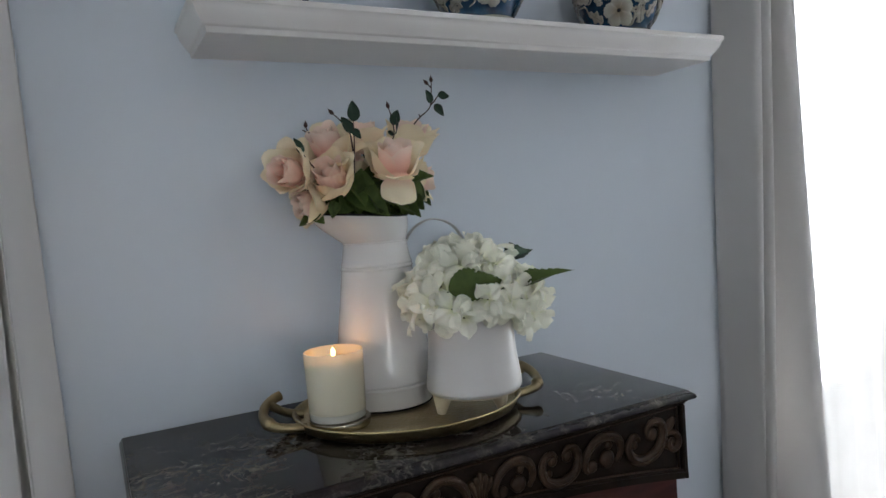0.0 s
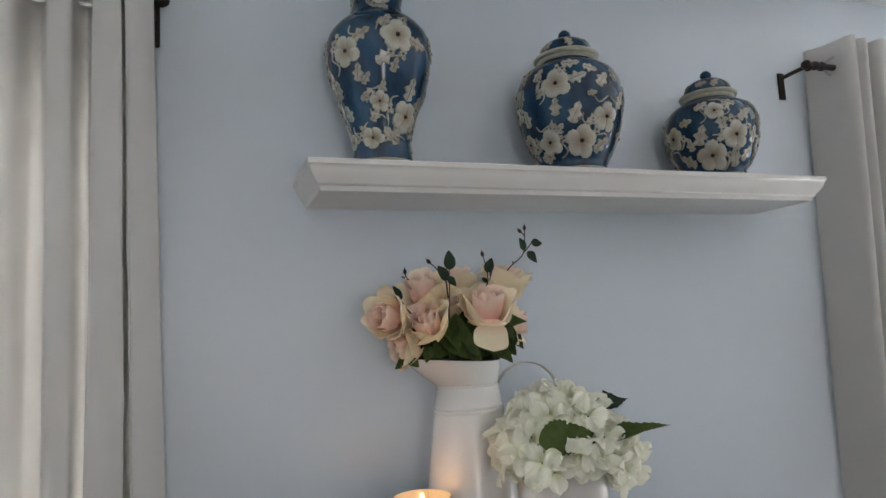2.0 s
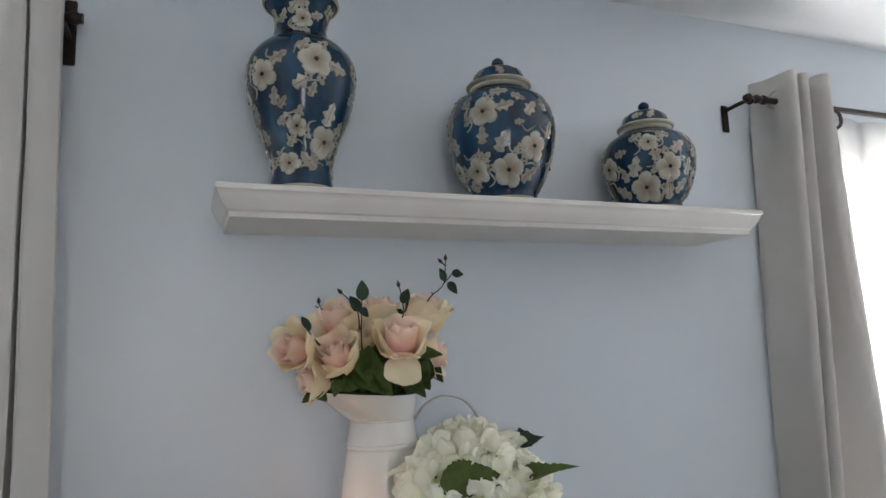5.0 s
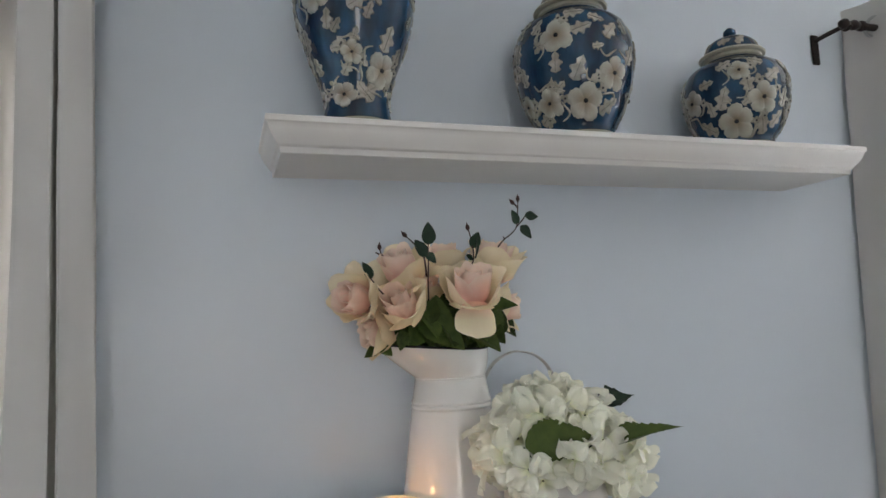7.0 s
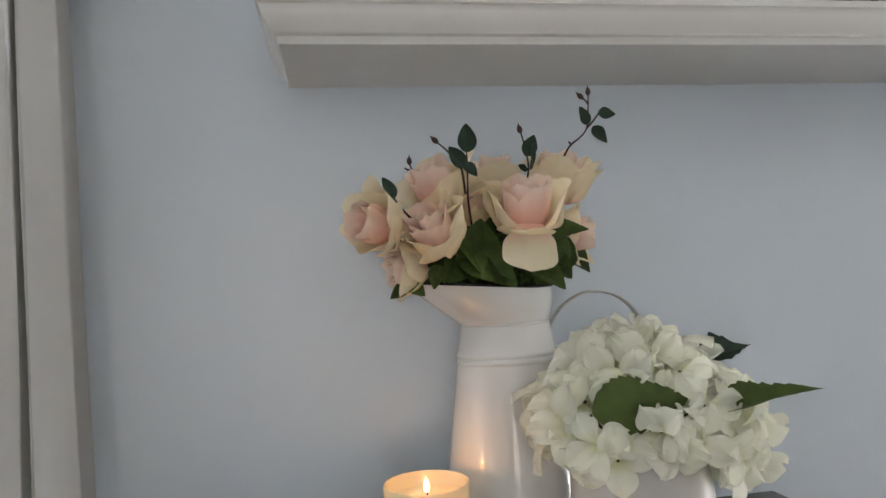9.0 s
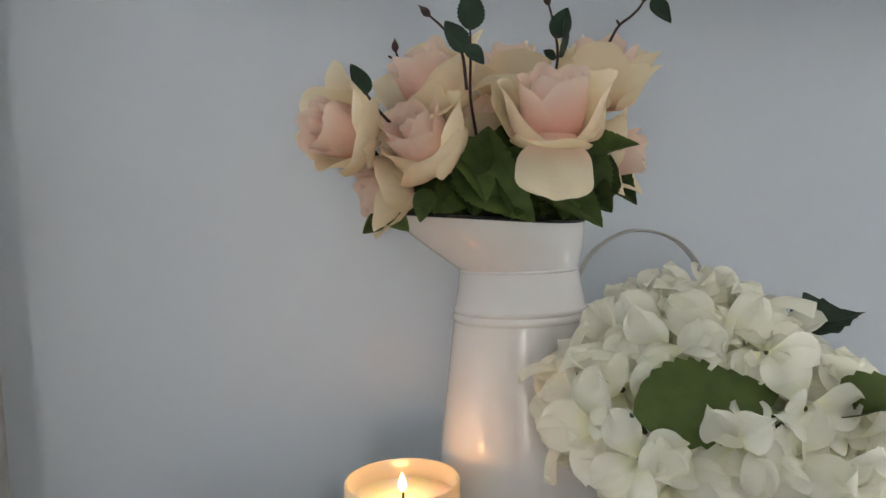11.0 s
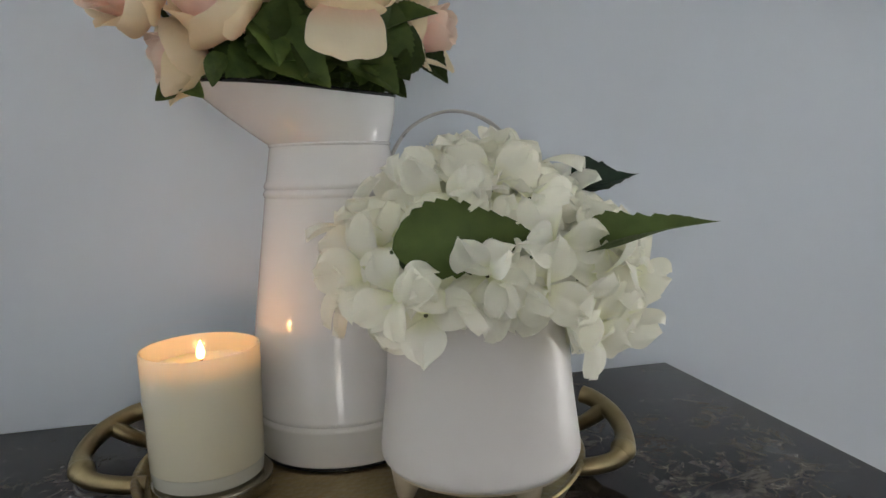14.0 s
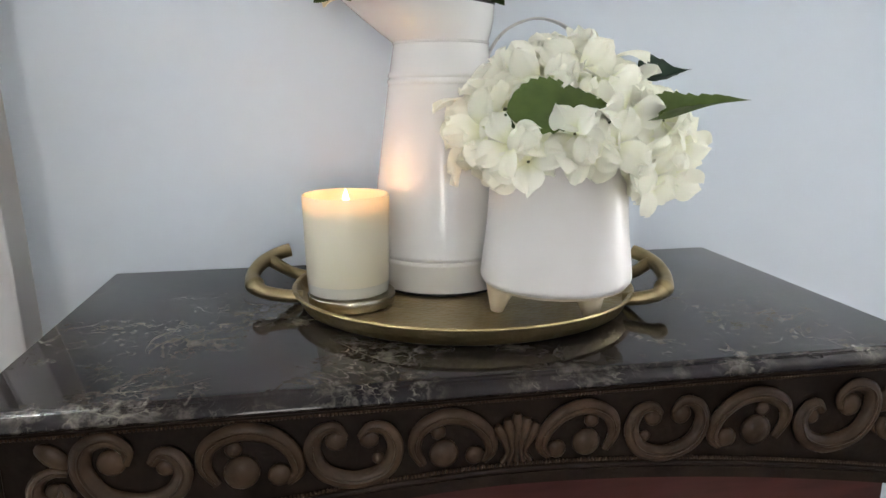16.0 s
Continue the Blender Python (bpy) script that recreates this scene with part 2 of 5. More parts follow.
M_DARKLEAF = material("dark_green_leaf", (0.024, 0.052, 0.030), 0.5, second=(0.010, 0.022, 0.014), scale=60, amount=0.8, bump=0.3, bump_scale=120, translucent=0.1, spread=0.2, specular=0.25)
M_TWIG = material("brown_twig", (0.055, 0.022, 0.018), 0.6, second=(0.03, 0.02, 0.012), scale=90)
M_STEM = material("green_stem", (0.05, 0.09, 0.03), 0.55, scale=60)
M_WAX = material("candle_wax", (0.90, 0.83, 0.66), 0.45, scale=10, amount=0.2)
M_WAX.node_tree.nodes["Principled BSDF"].inputs["Subsurface Weight"].default_value = 0.6
M_WAX.node_tree.nodes["Principled BSDF"].inputs["Subsurface Radius"].default_value = (0.03, 0.018, 0.008)
M_JAR = material("frosted_jar_glass", (0.89, 0.84, 0.69), 0.12, scale=8, amount=0.2, translucent=0.48, coat=0.5)
M_JARBASE = material("thick_jar_glass", (0.80, 0.78, 0.69), 0.12, scale=8, amount=0.2, translucent=0.4, coat=0.5)
M_JARFOOT = material("champagne_metal", (0.48, 0.435, 0.345), 0.22, metal=1.0, second=(0.38, 0.34, 0.27), scale=30)
M_PANE = glass_material("window_glass", (0.98, 1.0, 1.0), 0.0)
M_FLAME = glow_material("flame", (1.0, 0.62, 0.25), 9)
M_WICK = material("black_wick", (0.01, 0.01, 0.01), 0.9)
M_OUTSIDE = glow_material("bright_overcast_distance", (0.93, 0.97, 1.0), 5.0)
M_BLIND = material("pinkish_beige_blind", (0.55, 0.42, 0.36), 0.8, second=(0.46, 0.35, 0.30), scale=20, stretch=(1, 1, 12), bump=0.2)

# ---- mesh helpers ----


def thing(name, x, y, z, label, category, group="", rz=0.0):
    ob = new(name)
    ob.matrix_world = pose(x, y, z, 0, 0, rz)
    return tagged(ob, label, category, group)


def mesh_of(name, bm, mat, smooth=True):
    bmesh.ops.recalc_face_normals(bm, faces=bm.faces)
    me = bpy.data.meshes.new(name)
    bm.to_mesh(me)
    bm.free()
    me.materials.append(mat)
    if smooth:
        me.polygons.foreach_set("use_smooth", [True] * len(me.polygons))
        me.set_sharp_from_angle(angle=radians(42))
    return me


def part(name, bm, mat, parent, label="", smooth=True):
    ob = new(name, mesh_of(name, bm, mat, smooth) if isinstance(bm, bmesh.types.BMesh) else bm)
    ob.parent = parent
    if label:
        ob["label"] = label
    return ob


def structure(name, bm, mat, label, category, smooth=False):
    ob = new(name, mesh_of(name, bm, mat, smooth))
    return tagged(ob, label, category, kind="structure")


def box(bm, x0, x1, y0, y1, z0, z1, bevel=0.0):
    made = bmesh.ops.create_cube(bm, size=1.0)["verts"]
    bmesh.ops.transform(bm, matrix=Matrix.Translation(((x0 + x1) / 2, (y0 + y1) / 2, (z0 + z1) / 2)) @ Matrix.Diagonal((x1 - x0, y1 - y0, z1 - z0, 1)), verts=made)
    if bevel:
        edges = list({e for v in made for e in v.link_edges})
        bmesh.ops.bevel(bm, geom=edges, offset=bevel, segments=2, affect="EDGES")
    return bm


def ring(bm, points):
    return [bm.verts.new(p) for p in points]


def bridge(bm, a, b, closed=True):
    n = len(a)
    for i in range(n if closed else n - 1):
        j = (i + 1) % n
        bm.faces.new((a[i], a[j], b[j], b[i]))


def lathe(profile, n=64, bm=None, ax=1.0, ay=1.0):
    """A turned body from (radius, height) pairs; radius 0 closes it. ax, ay make it oval."""
    bm = bm or bmesh.new()
    last = None
    for r, z in profile:
        if r < 1e-6:
            here = [bm.verts.new((0, 0, z))]
        else:
            here = ring(bm, [(ax * r * math.cos(2 * math.pi * i / n), ay * r * math.sin(2 * math.pi * i / n), z) for i in range(n)])
        if last:
            if len(last) == 1 and len(here) > 1:
                for i in range(n):
                    bm.faces.new((last[0], here[i], here[(i + 1) % n]))
            elif len(here) == 1 and len(last) > 1:
                for i in range(n):
                    bm.faces.new((here[0], last[i], last[(i + 1) % n]))
            else:
                bridge(bm, last, here)
        last = here
    return bm


def smooth_line(points, steps=6):
    """Catmull-Rom through the points (tuples of any length)."""
    p = [np.array(q, float) for q in points]
    p = [2 * p[0] - p[1], *p, 2 * p[-1] - p[-2]]
    out = []
    for a, b, c, d in zip(p, p[1:], p[2:], p[3:]):
        for k in range(steps):
            t = k / steps
            out.append(0.5 * (2 * b + (c - a) * t + (2 * a - 5 * b + 4 * c - d) * t * t + (3 * b - a - 3 * c + d) * t ** 3))
    out.append(p[-2])
    return out


def tube(points, radii, n=8, bm=None, flat=1.0, caps=True):
    """A round or flattened rod along the points; radii is a number or one for each point."""
    bm = bm or bmesh.new()
    pts = [Vector(p[:3]) for p in points]
    rad = [float(radii)] * len(pts) if isinstance(radii, (int, float)) else [float(r) for r in radii]
    side, last, first = None, None, None
    for i, p in enumerate(pts):
        ahead = (pts[min(i + 1, len(pts) - 1)] - pts[max(i - 1, 0)]).normalized()
        if side is None:
            side = ahead.cross(Vector((0, 1, 0)) if abs(ahead.y) < 0.8 else Vector((1, 0, 0))).normalized()
        side = (side - ahead * side.dot(ahead)).normalized()
        up = ahead.cross(side)
        here = ring(bm, [p + rad[i] * (math.cos(2 * math.pi * k / n) * side + flat * math.sin(2 * math.pi * k / n) * up) for k in range(n)])
        if last:
            bridge(bm, last, here)
        first, last = first or here, here
    if caps:
        bm.faces.new(first)
        bm.faces.new(last)
    return bm


def ball(r, m=None, bm=None, u=14, v=10, scale=(1, 1, 1)):
    bm = bm or bmesh.new()
    made = bmesh.ops.create_uvsphere(bm, u_segments=u, v_segments=v, radius=r)["verts"]
    bmesh.ops.transform(bm, matrix=(m or Matrix()) @ Matrix.Diagonal((*scale, 1)), verts=made)
    return bm


def sheet(f, nu, nv):
    """An open surface f(u, v), u and v from 0 to 1, with UV."""
    bm = bmesh.new()
    uv = bm.loops.layers.uv.new("UVMap")
    grid = [[bm.verts.new(f(i / nu, j / nv)) for j in range(nv + 1)] for i in range(nu + 1)]
    for i in range(nu):
        for j in range(nv):
            face = bm.faces.new((grid[i][j], grid[i + 1][j], grid[i + 1][j + 1], grid[i][j + 1]))
            for loop, (a, b) in zip(face.loops, ((i, j), (i + 1, j), (i + 1, j + 1), (i, j + 1))):
                loop[uv].uv = (a / nu, b / nv)
    return bm


def facing(origin, axis, spin=0.0):
    """A pose whose z axis points along axis."""
    q = Vector(axis).normalized().to_track_quat("Z", "Y").to_matrix().to_4x4()
    return Matrix.Translation(origin) @ q @ Matrix.Rotation(spin, 4, "Z")


# ---- room ----
WALL_Y, CEIL_Z = 1.458, 2.39
WEST, EAST, SOUTH = -1.6, 3.3, -2.75


def wall_with_openings(name, along, fixed, thick, span, openings, label):
    """A wall along x (fixed y) with openings (a0, a1, z0, z1)."""
    bm = bmesh.new()
    cuts = sorted(openings)
    at = span[0]
    for a0, a1, z0, z1 in cuts:
        box(bm, at, a0, fixed, fixed + thick, 0, CEIL_Z)
        box(bm, a0, a1, fixed, fixed + thick, 0, z0)
        box(bm, a0, a1, fixed, fixed + thick, z1, CEIL_Z)
        at = a1
    box(bm, at, span[1], fixed, fixed + thick, 0, CEIL_Z)
    return structure(name, bm, M_WALL, label, "wall")


WIN_R, WIN_L, WIN_S = (2.08, 2.96, 0.15, 2.04), (-1.10, -0.105, 0.15, 2.04), (-0.18, 0.38, 0.7, 1.98)
wall_with_openings("wall_north", "x", WALL_Y, 0.16, (WEST, EAST), [WIN_L, WIN_R], "pale blue grey painted wall with satin sheen")
wall_with_openings("wall_south", "x", SOUTH - 0.16, 0.16, (WEST, EAST), [WIN_S], "pale blue grey painted wall with window opening")
structure("wall_west", box(bmesh.new(), WEST - 0.16, WEST, SOUTH - 0.16, WALL_Y + 0.16, 0, CEIL_Z), M_WALL, "pale blue grey painted side wall", "wall")
structure("wall_east", box(bmesh.new(), EAST, EAST + 0.16, SOUTH - 0.16, WALL_Y + 0.16, 0, CEIL_Z), M_WALL, "pale blue grey painted side wall", "wall")
structure("floor", box(bmesh.new(), WEST - 0.16, EAST + 0.16, SOUTH - 0.16, WALL_Y + 0.16, -0.1, 0), M_FLOOR, "plain brown carpeted floor", "floor")
structure("ceiling", box(bmesh.new(), WEST - 0.16, EAST + 0.16, SOUTH - 0.16, WALL_Y + 0.16, CEIL_Z, CEIL_Z + 0.1), M_CEIL, "flat white painted ceiling", "ceiling")


def window(name, opening, y, label):
    x0, x1, z0, z1 = opening
    ob = thing(name, x0, y, z0, label, "window")
    ob["kind"] = "structure"
    w, hgt = x1 - x0, z1 - z0
    for side, a0, a1, b0, b1 in (("stile", 0, 0.05, 0, hgt), ("stile", w - 0.05, w, 0, hgt), ("rail", 0.05, w - 0.05, 0, 0.05), ("rail", 0.05, w - 0.05, hgt - 0.05, hgt), ("meeting_rail", 0.05, w - 0.05, hgt * 0.5 - 0.02, hgt * 0.5 + 0.02)):
        part(side, box(bmesh.new(), a0, a1, 0.05, 0.10, b0, b1, 0.004), M_TRIM, ob)
    for b0, b1 in ((0.05, hgt * 0.5 - 0.02), (hgt * 0.5 + 0.02, hgt - 0.05)):
        pane = part("pane", box(bmesh.new(), 0.05, w - 0.05, 0.073, 0.077, b0, b1), M_PANE, ob, smooth=False)
        pane.visible_shadow = False
    part("sill", box(bmesh.new(), -0.05, w + 0.05, -0.05, 0.05, -0.03, -0.002, 0.004), M_TRIM, ob)
    part("head_trim", box(bmesh.new(), -0.04, w + 0.04, -0.018, -0.001, hgt, hgt + 0.07, 0.004), M_TRIM, ob)
    for a0, a1 in ((-0.06, -0.001), (w + 0.001, w + 0.06)):
        part("side_trim", box(bmesh.new(), a0, a1, -0.018, -0.001, 0, hgt, 0.004), M_TRIM, ob)
    return ob


window("window_1", WIN_R, WALL_Y, "white framed sash window bright with daylight")
window("window_2", WIN_L, WALL_Y, "white framed sash window bright with daylight")
backdrop = structure("backdrop", box(bmesh.new(), -8, 10, 9.0, 9.05, -3, 1.9 + 4), M_OUTSIDE, "bright overcast distance outside the windows", "backdrop")


def rolled_blind(x0, x1, y, z0, z1):
    ob = thing("roller_blind", (x0 + x1) / 2, y, z0, "rolled up pinkish beige window blind under its cassette", "blind")
    w = (x1 - x0) / 2
    part("cassette", box(bmesh.new(), -w, w, -0.016, 0.016, 0.030, z1 - z0, 0.004), M_BLIND, ob)
    part("roll", tube([(-w, 0, 0.022), (w, 0, 0.022)], 0.014, 18), M_BLIND, ob)
    part("bottom_bar", box(bmesh.new(), -w, w, -0.006, 0.006, -0.012, 0.006, 0.002), M_TRIM, ob, "white bottom bar")


rolled_blind(2.085, 2.955, WALL_Y + 0.025, 1.945, 2.036)
rolled_blind(-1.095, -0.110, WALL_Y + 0.025, 1.945, 2.036)

# ---- curtains ----


def curtain(name, top, bottom, z_top, z_bottom, mat, label):
    ob = thing(name, float(top[0][0]), WALL_Y - 0.1, z_bottom, label, "curtain")
    a, b = smooth_line(top, 9), smooth_line(bottom, 9)
    n = len(a) - 1
    base = ob.matrix_world.translation

    def f(u, v):
        k = round(u * n)
        w = v ** 0.9
        p = a[k] * w + b[k] * (1 - w)
        wave = 0.006 * math.sin(5 * v + k * 0.33) * (1 - v)
        ripple = 0.004 * noise.noise((k * 0.12, v * 5.0, base.x))
        lift = 0.002 * math.sin(k * 0.35) * v ** 6
        return Vector((p[0] + wave + ripple, p[1] + ripple, z_bottom + (z_top - z_bottom) * v + lift)) - base

    bm = sheet(f, n, 40)
    cloth = part("cloth", bm, mat, ob)
    thick = cloth.modifiers.new("thickness", "SOLIDIFY")
    thick.thickness, thick.offset = 0.0025, 0
    return ob


R_TOP = [(1.745, 1.442), (1.748, 1.41), (1.764, 1.335), (1.783, 1.314), (1.797, 1.345), (1.797, 1.405), (1.806, 1.412), (1.812, 1.33), (1.824, 1.312), (1.836, 1.35), (1.838, 1.41), (1.862, 1.415), (1.872, 1.34), (1.892, 1.31), (1.908, 1.33), (1.915, 1.39)]
R_BOTTOM = [(1.655, 1.442), (1.652, 1.41), (1.648, 1.335), (1.662, 1.308), (1.680, 1.345), (1.682, 1.41), (1.690, 1.41), (1.694, 1.33), (1.708, 1.312), (1.725, 1.35), (1.735, 1.42), (1.83, 1.425), (1.87, 1.35), (1.93, 1.305), (2.01, 1.30), (2.06, 1.36)]
right_curtain = curtain("curtain", R_TOP, R_BOTTOM, 2.195, 0.02, M_CURTAIN, "cream cloth grommet curtain hanging in deep folds")
L_TOP = [(0.036, 1.42), (0.053, 1.335), (0.049, 1.318), (0.014, 1.316), (0.0105, 1.325), (0.009, 1.41), (0.005, 1.41), (0.003, 1.325), (-0.004, 1.316), (-0.032, 1.316), (-0.039, 1.328), (-0.046, 1.385), (-0.058, 1.398), (-0.066, 1.385), (-0.072, 1.328), (-0.079, 1.314), (-0.102, 1.314), (-0.110, 1.328), (-0.118, 1.385), (-0.132, 1.40), (-0.150, 1.385), (-0.160, 1.33), (-0.172, 1.314), (-0.200, 1.318), (-0.215, 1.39), (-0.24, 1.40)]
L_BOTTOM = [(0.076, 1.42), (0.094, 1.335), (0.088, 1.316), (0.044, 1.314), (0.036, 1.325), (0.034, 1.41), (0.028, 1.41), (0.025, 1.325), (0.016, 1.314), (-0.046, 1.314), (-0.054, 1.328), (-0.056, 1.385), (-0.058, 1.395), (-0.060, 1.385), (-0.062, 1.328), (-0.068, 1.312), (-0.092, 1.312), (-0.100, 1.328), (-0.106, 1.385), (-0.122, 1.40), (-0.14, 1.385), (-0.15, 1.33), (-0.165, 1.312), (-0.20, 1.316), (-0.22, 1.39), (-0.26, 1.40)]
left_curtain = curtain("curtain", L_TOP, L_BOTTOM, 2.180, 0.02, M_CURTAIN, "cream cloth grommet curtain hanging in deep folds")


def grommets(ob, places, z):
    base = ob.matrix_world.translation
    for x, y, turn in places:
        bm = bmesh.new()
        loop = [(0.0245 * math.cos(a), 0, 0.0245 * math.sin(a)) for a in np.linspace(0, 2 * math.pi, 25)]
        tube(loop, 0.0045, 8, bm, caps=False)
        bmesh.ops.transform(bm, matrix=Matrix.Translation(Vector((x, y, z)) - base) @ Matrix.Rotation(radians(turn), 4, "Z"), verts=bm.verts)
        part("grommet", bm, M_STEEL, ob, "brushed steel grommet ring")


grommets(right_curtain, [(1.757, 1.362, -72), (1.797, 1.372, 85), (1.838, 1.37, 85)], 2.125)
grommets(left_curtain, [(-0.057, 1.366, 4), (-0.132, 1.368, 6), (0.007, 1.362, 84)], 2.105)


def sheer(name, x0, x1, z_top, z_bottom, label):
    count = int((x1 - x0) / 0.045)
    pts = [(x0 + (x1 - x0) * k / count, 1.425 + 0.010 * math.sin(k * 1.9) + 0.006 * math.sin(k * 0.7)) for k in range(count + 1)]
    return curtain(name, pts, pts, z_top, z_bottom, M_SHEER, label)


sheer("sheer_curtain", 1.99, 3.0, 2.125, 0.1, "thin white sheer curtain glowing with daylight")
sheer("sheer_curtain", -1.22, -0.13, 2.10, 0.1, "thin white sheer curtain glowing with daylight")


def curtain_rod(x_end, x_far, z, y, bracket_x, label, plate=(-0.065, 0.012)):
    """A rod on a wall bracket, with a turned finial at x_end."""
    way = 1 if x_far > x_end else -1
    ob = thing("curtain_rod", bracket_x, WALL_Y, z, label, "curtain rod")
    o = Vector((bracket_x, WALL_Y, z))
    part("rod", tube([Vector((x_end, y, z)) - o, Vector((x_far, y, z)) - o], 0.0085, 14), M_IRON, ob)
    # turned finial: beads and a collar at the rod's end
    prof = [(0.0, -0.060), (0.007, -0.058), (0.012, -0.050), (0.013, -0.044), (0.009, -0.036), (0.006, -0.030), (0.011, -0.022), (0.0125, -0.016), (0.010, -0.008), (0.0085, 0.0), (0.0125, 0.004), (0.0125, 0.012), (0.0, 0.014)]
    bm = lathe(prof, 20)
    bmesh.ops.transform(bm, matrix=facing(Vector((x_end, y, z)) - o, (way, 0, 0)), verts=bm.verts)
    part("finial", bm, M_IRON, ob)
    part("wall_plate", box(bmesh.new(), -0.011, 0.011, -0.007, -0.001, plate[0], plate[1], 0.002), M_IRON, ob)
    arm = smooth_line([(0, -0.004, -0.004), (0.0, -0.04, -0.002), (0.002 * way, y - WALL_Y, 0.0)], 5)
    part("arm", tube(arm, 0.006, 10, flat=0.7), M_IRON, ob)
    cup = [(0.0, y - WALL_Y + 0.013 * math.cos(a), 0.013 * math.sin(a)) for a in np.linspace(-2.6, 0.4, 14)]
    part("cradle", tube(cup, 0.004, 8), M_IRON, ob)
    return ob


rod_r = curtain_rod(1.700, 2.98, 2.120, 1.362, 1.662, "dark bronze iron curtain rod with twisted finial")
rod_l = curtain_rod(0.022, -1.25, 2.108, 1.372, 0.049, "dark bronze iron curtain rod with knob ends", (-0.058, 0.074))
part("holdback_hook", tube([(0.30 + 0.028 * math.cos(a), -0.10, -0.03 + 0.028 * math.sin(a)) for a in np.linspace(1.5, -2.2, 16)], 0.005, 8), M_IRON, rod_r)
part("upper_stub", tube([(-0.02, -0.02, 0.032), (0.012, -0.02, 0.032), (0.013, -0.02, 0.032), (0.024, -0.02, 0.032)], [0.006, 0.006, 0.010, 0.010], 12), M_IRON, rod_l)

# ---- wall shelf ----
SHELF_Z = 1.787


def wall_shelf():
    x0, x1, y0 = 0.310, 1.541, 1.250
    ob = thing("wall_shelf", (x0 + x1) / 2, WALL_Y, SHELF_Z, "white painted floating shelf with crown moulding edge", "shelf")
    # moulding profile: inset from the top edge, and height below the top
    prof = [(0.002, 0.0), (0.0, -0.0015), (0.0, -0.010), (0.002, -0.0115), (0.0035, -0.013), (0.005, -0.019), (0.0085, -0.027), (0.014, -0.035), (0.0185, -0.041), (0.0205, -0.0445), (0.0225, -0.0455), (0.0232, -0.0462), (0.0240, -0.0545), (0.0250, -0.0555)]
    bm = bmesh.new()
    cx = (x0 + x1) / 2
    last = None
    for inset, z in prof:
        a, b, c = x0 + inset - cx, x1 - inset - cx, y0 + inset - WALL_Y
        here = ring(bm, [(a, -0.0005, z), (a, c, z), (b, c, z), (b, -0.0005, z)])
        if last:
            bridge(bm, last, here)
        else:
            bm.faces.new(here)
        last = here
    bm.faces.new(last)
    part("moulding", bm, M_SHELF, ob)
    part("shelf_board", box(bmesh.new(), x0 + 0.004 - cx, x1 - 0.004 - cx, y0 + 0.004 - WALL_Y, -0.001, -0.012, 0.0012, 0.001), M_SHELF, ob)
    return ob


wall_shelf()

# ---- vases ----


def profile_at(profile, z):
    zs = [p[1] for p in profile]
    return float(np.interp(z, zs, [p[0] for p in profile]))


def wrap(profile, theta, z0, x, y, lift):
    """A point of a decoration lying on a turned body."""
    z = z0 + y
    r = profile_at(profile, z)
    a = theta + x / max(r, 0.02)
    return Vector(((r + lift) * math.cos(a), (r + lift) * math.sin(a), z))


def blossom(profile, theta, z0, size, spin, lobes):
    bm = bmesh.new()
    n = 60
    rims, reach = [], {}
    for frac, lift in ((1.0, 0.0002), (0.95, 0.0024), (0.72, 0.0036), (0.45, 0.0024), (0.22, 0.0022), (0.14, 0.0010)):
        pts = []
        for i in range(n):
            a = 2 * math.pi * i / n
            lobe = abs(math.cos(lobes * (a + spin) / 2)) ** 0.55
            edge = 0.06 * math.sin(3 * a + spin * 5) + 0.028 * math.sin(22 * a + spin) * frac
            rho = size * frac * (0.70 + 0.30 * lobe ** (0.3 + 0.5 * frac) + edge)
            pts.append(wrap(profile, theta, z0, rho * math.cos(a), rho * math.sin(a), lift * (0.2 + 0.8 * lobe)))
        rims.append(ring(bm, pts))
        reach.update((v, frac) for v in rims[-1])
    for a, b in zip(rims, rims[1:]):
        bridge(bm, a, b)
    bm.faces.new(rims[-1])
    uv = bm.loops.layers.uv.new("UVMap")
    for face in bm.faces:
        for loop in face.loops:
            loop[uv].uv = (0.5, reach[loop.vert])
    return bm


def relief_leaf(profile, theta, z0, size, spin):
    bm = bmesh.new()
    n = 14
    rows = []
    for i in range(n + 1):
        t = i / n
        w = size * 0.44 * math.sin(math.pi * t ** 0.7) ** 0.8 * (1 + 0.36 * math.sin(t * 17)) + 0.0004
        row = []
        for s, lift in ((-1, 0.0002), (-0.85, 0.0022), (0, 0.0012), (0.85, 0.0022), (1, 0.0002)):
            u, v = size * (t - 0.5) * 1.6, w * s
            row.append(bm.verts.new(wrap(profile, theta, z0, u * math.cos(spin) - v * math.sin(spin), u * math.sin(spin) + v * math.cos(spin), lift)))
        rows.append(row)
    for a, b in zip(rows, rows[1:]):
        bridge(bm, a, b, closed=False)
    return bm


def relief_vine(profile, theta, z0, size, spin, bend):
    pts = []
    for t in np.linspace(-1, 1, 9):
        u, v = size * t, bend * size * (t * t - 0.4) + 0.2 * size * math.sin(3 * t)
        pts.append(wrap(profile, theta, z0, u * math.cos(spin) - v * math.sin(spin), u * math.sin(spin) + v * math.cos(spin), 0.0008))
    return tube(pts, [0.0012 + 0.0012 * (1 - abs(t)) for t in np.linspace(-1, 1, 9)], 6)


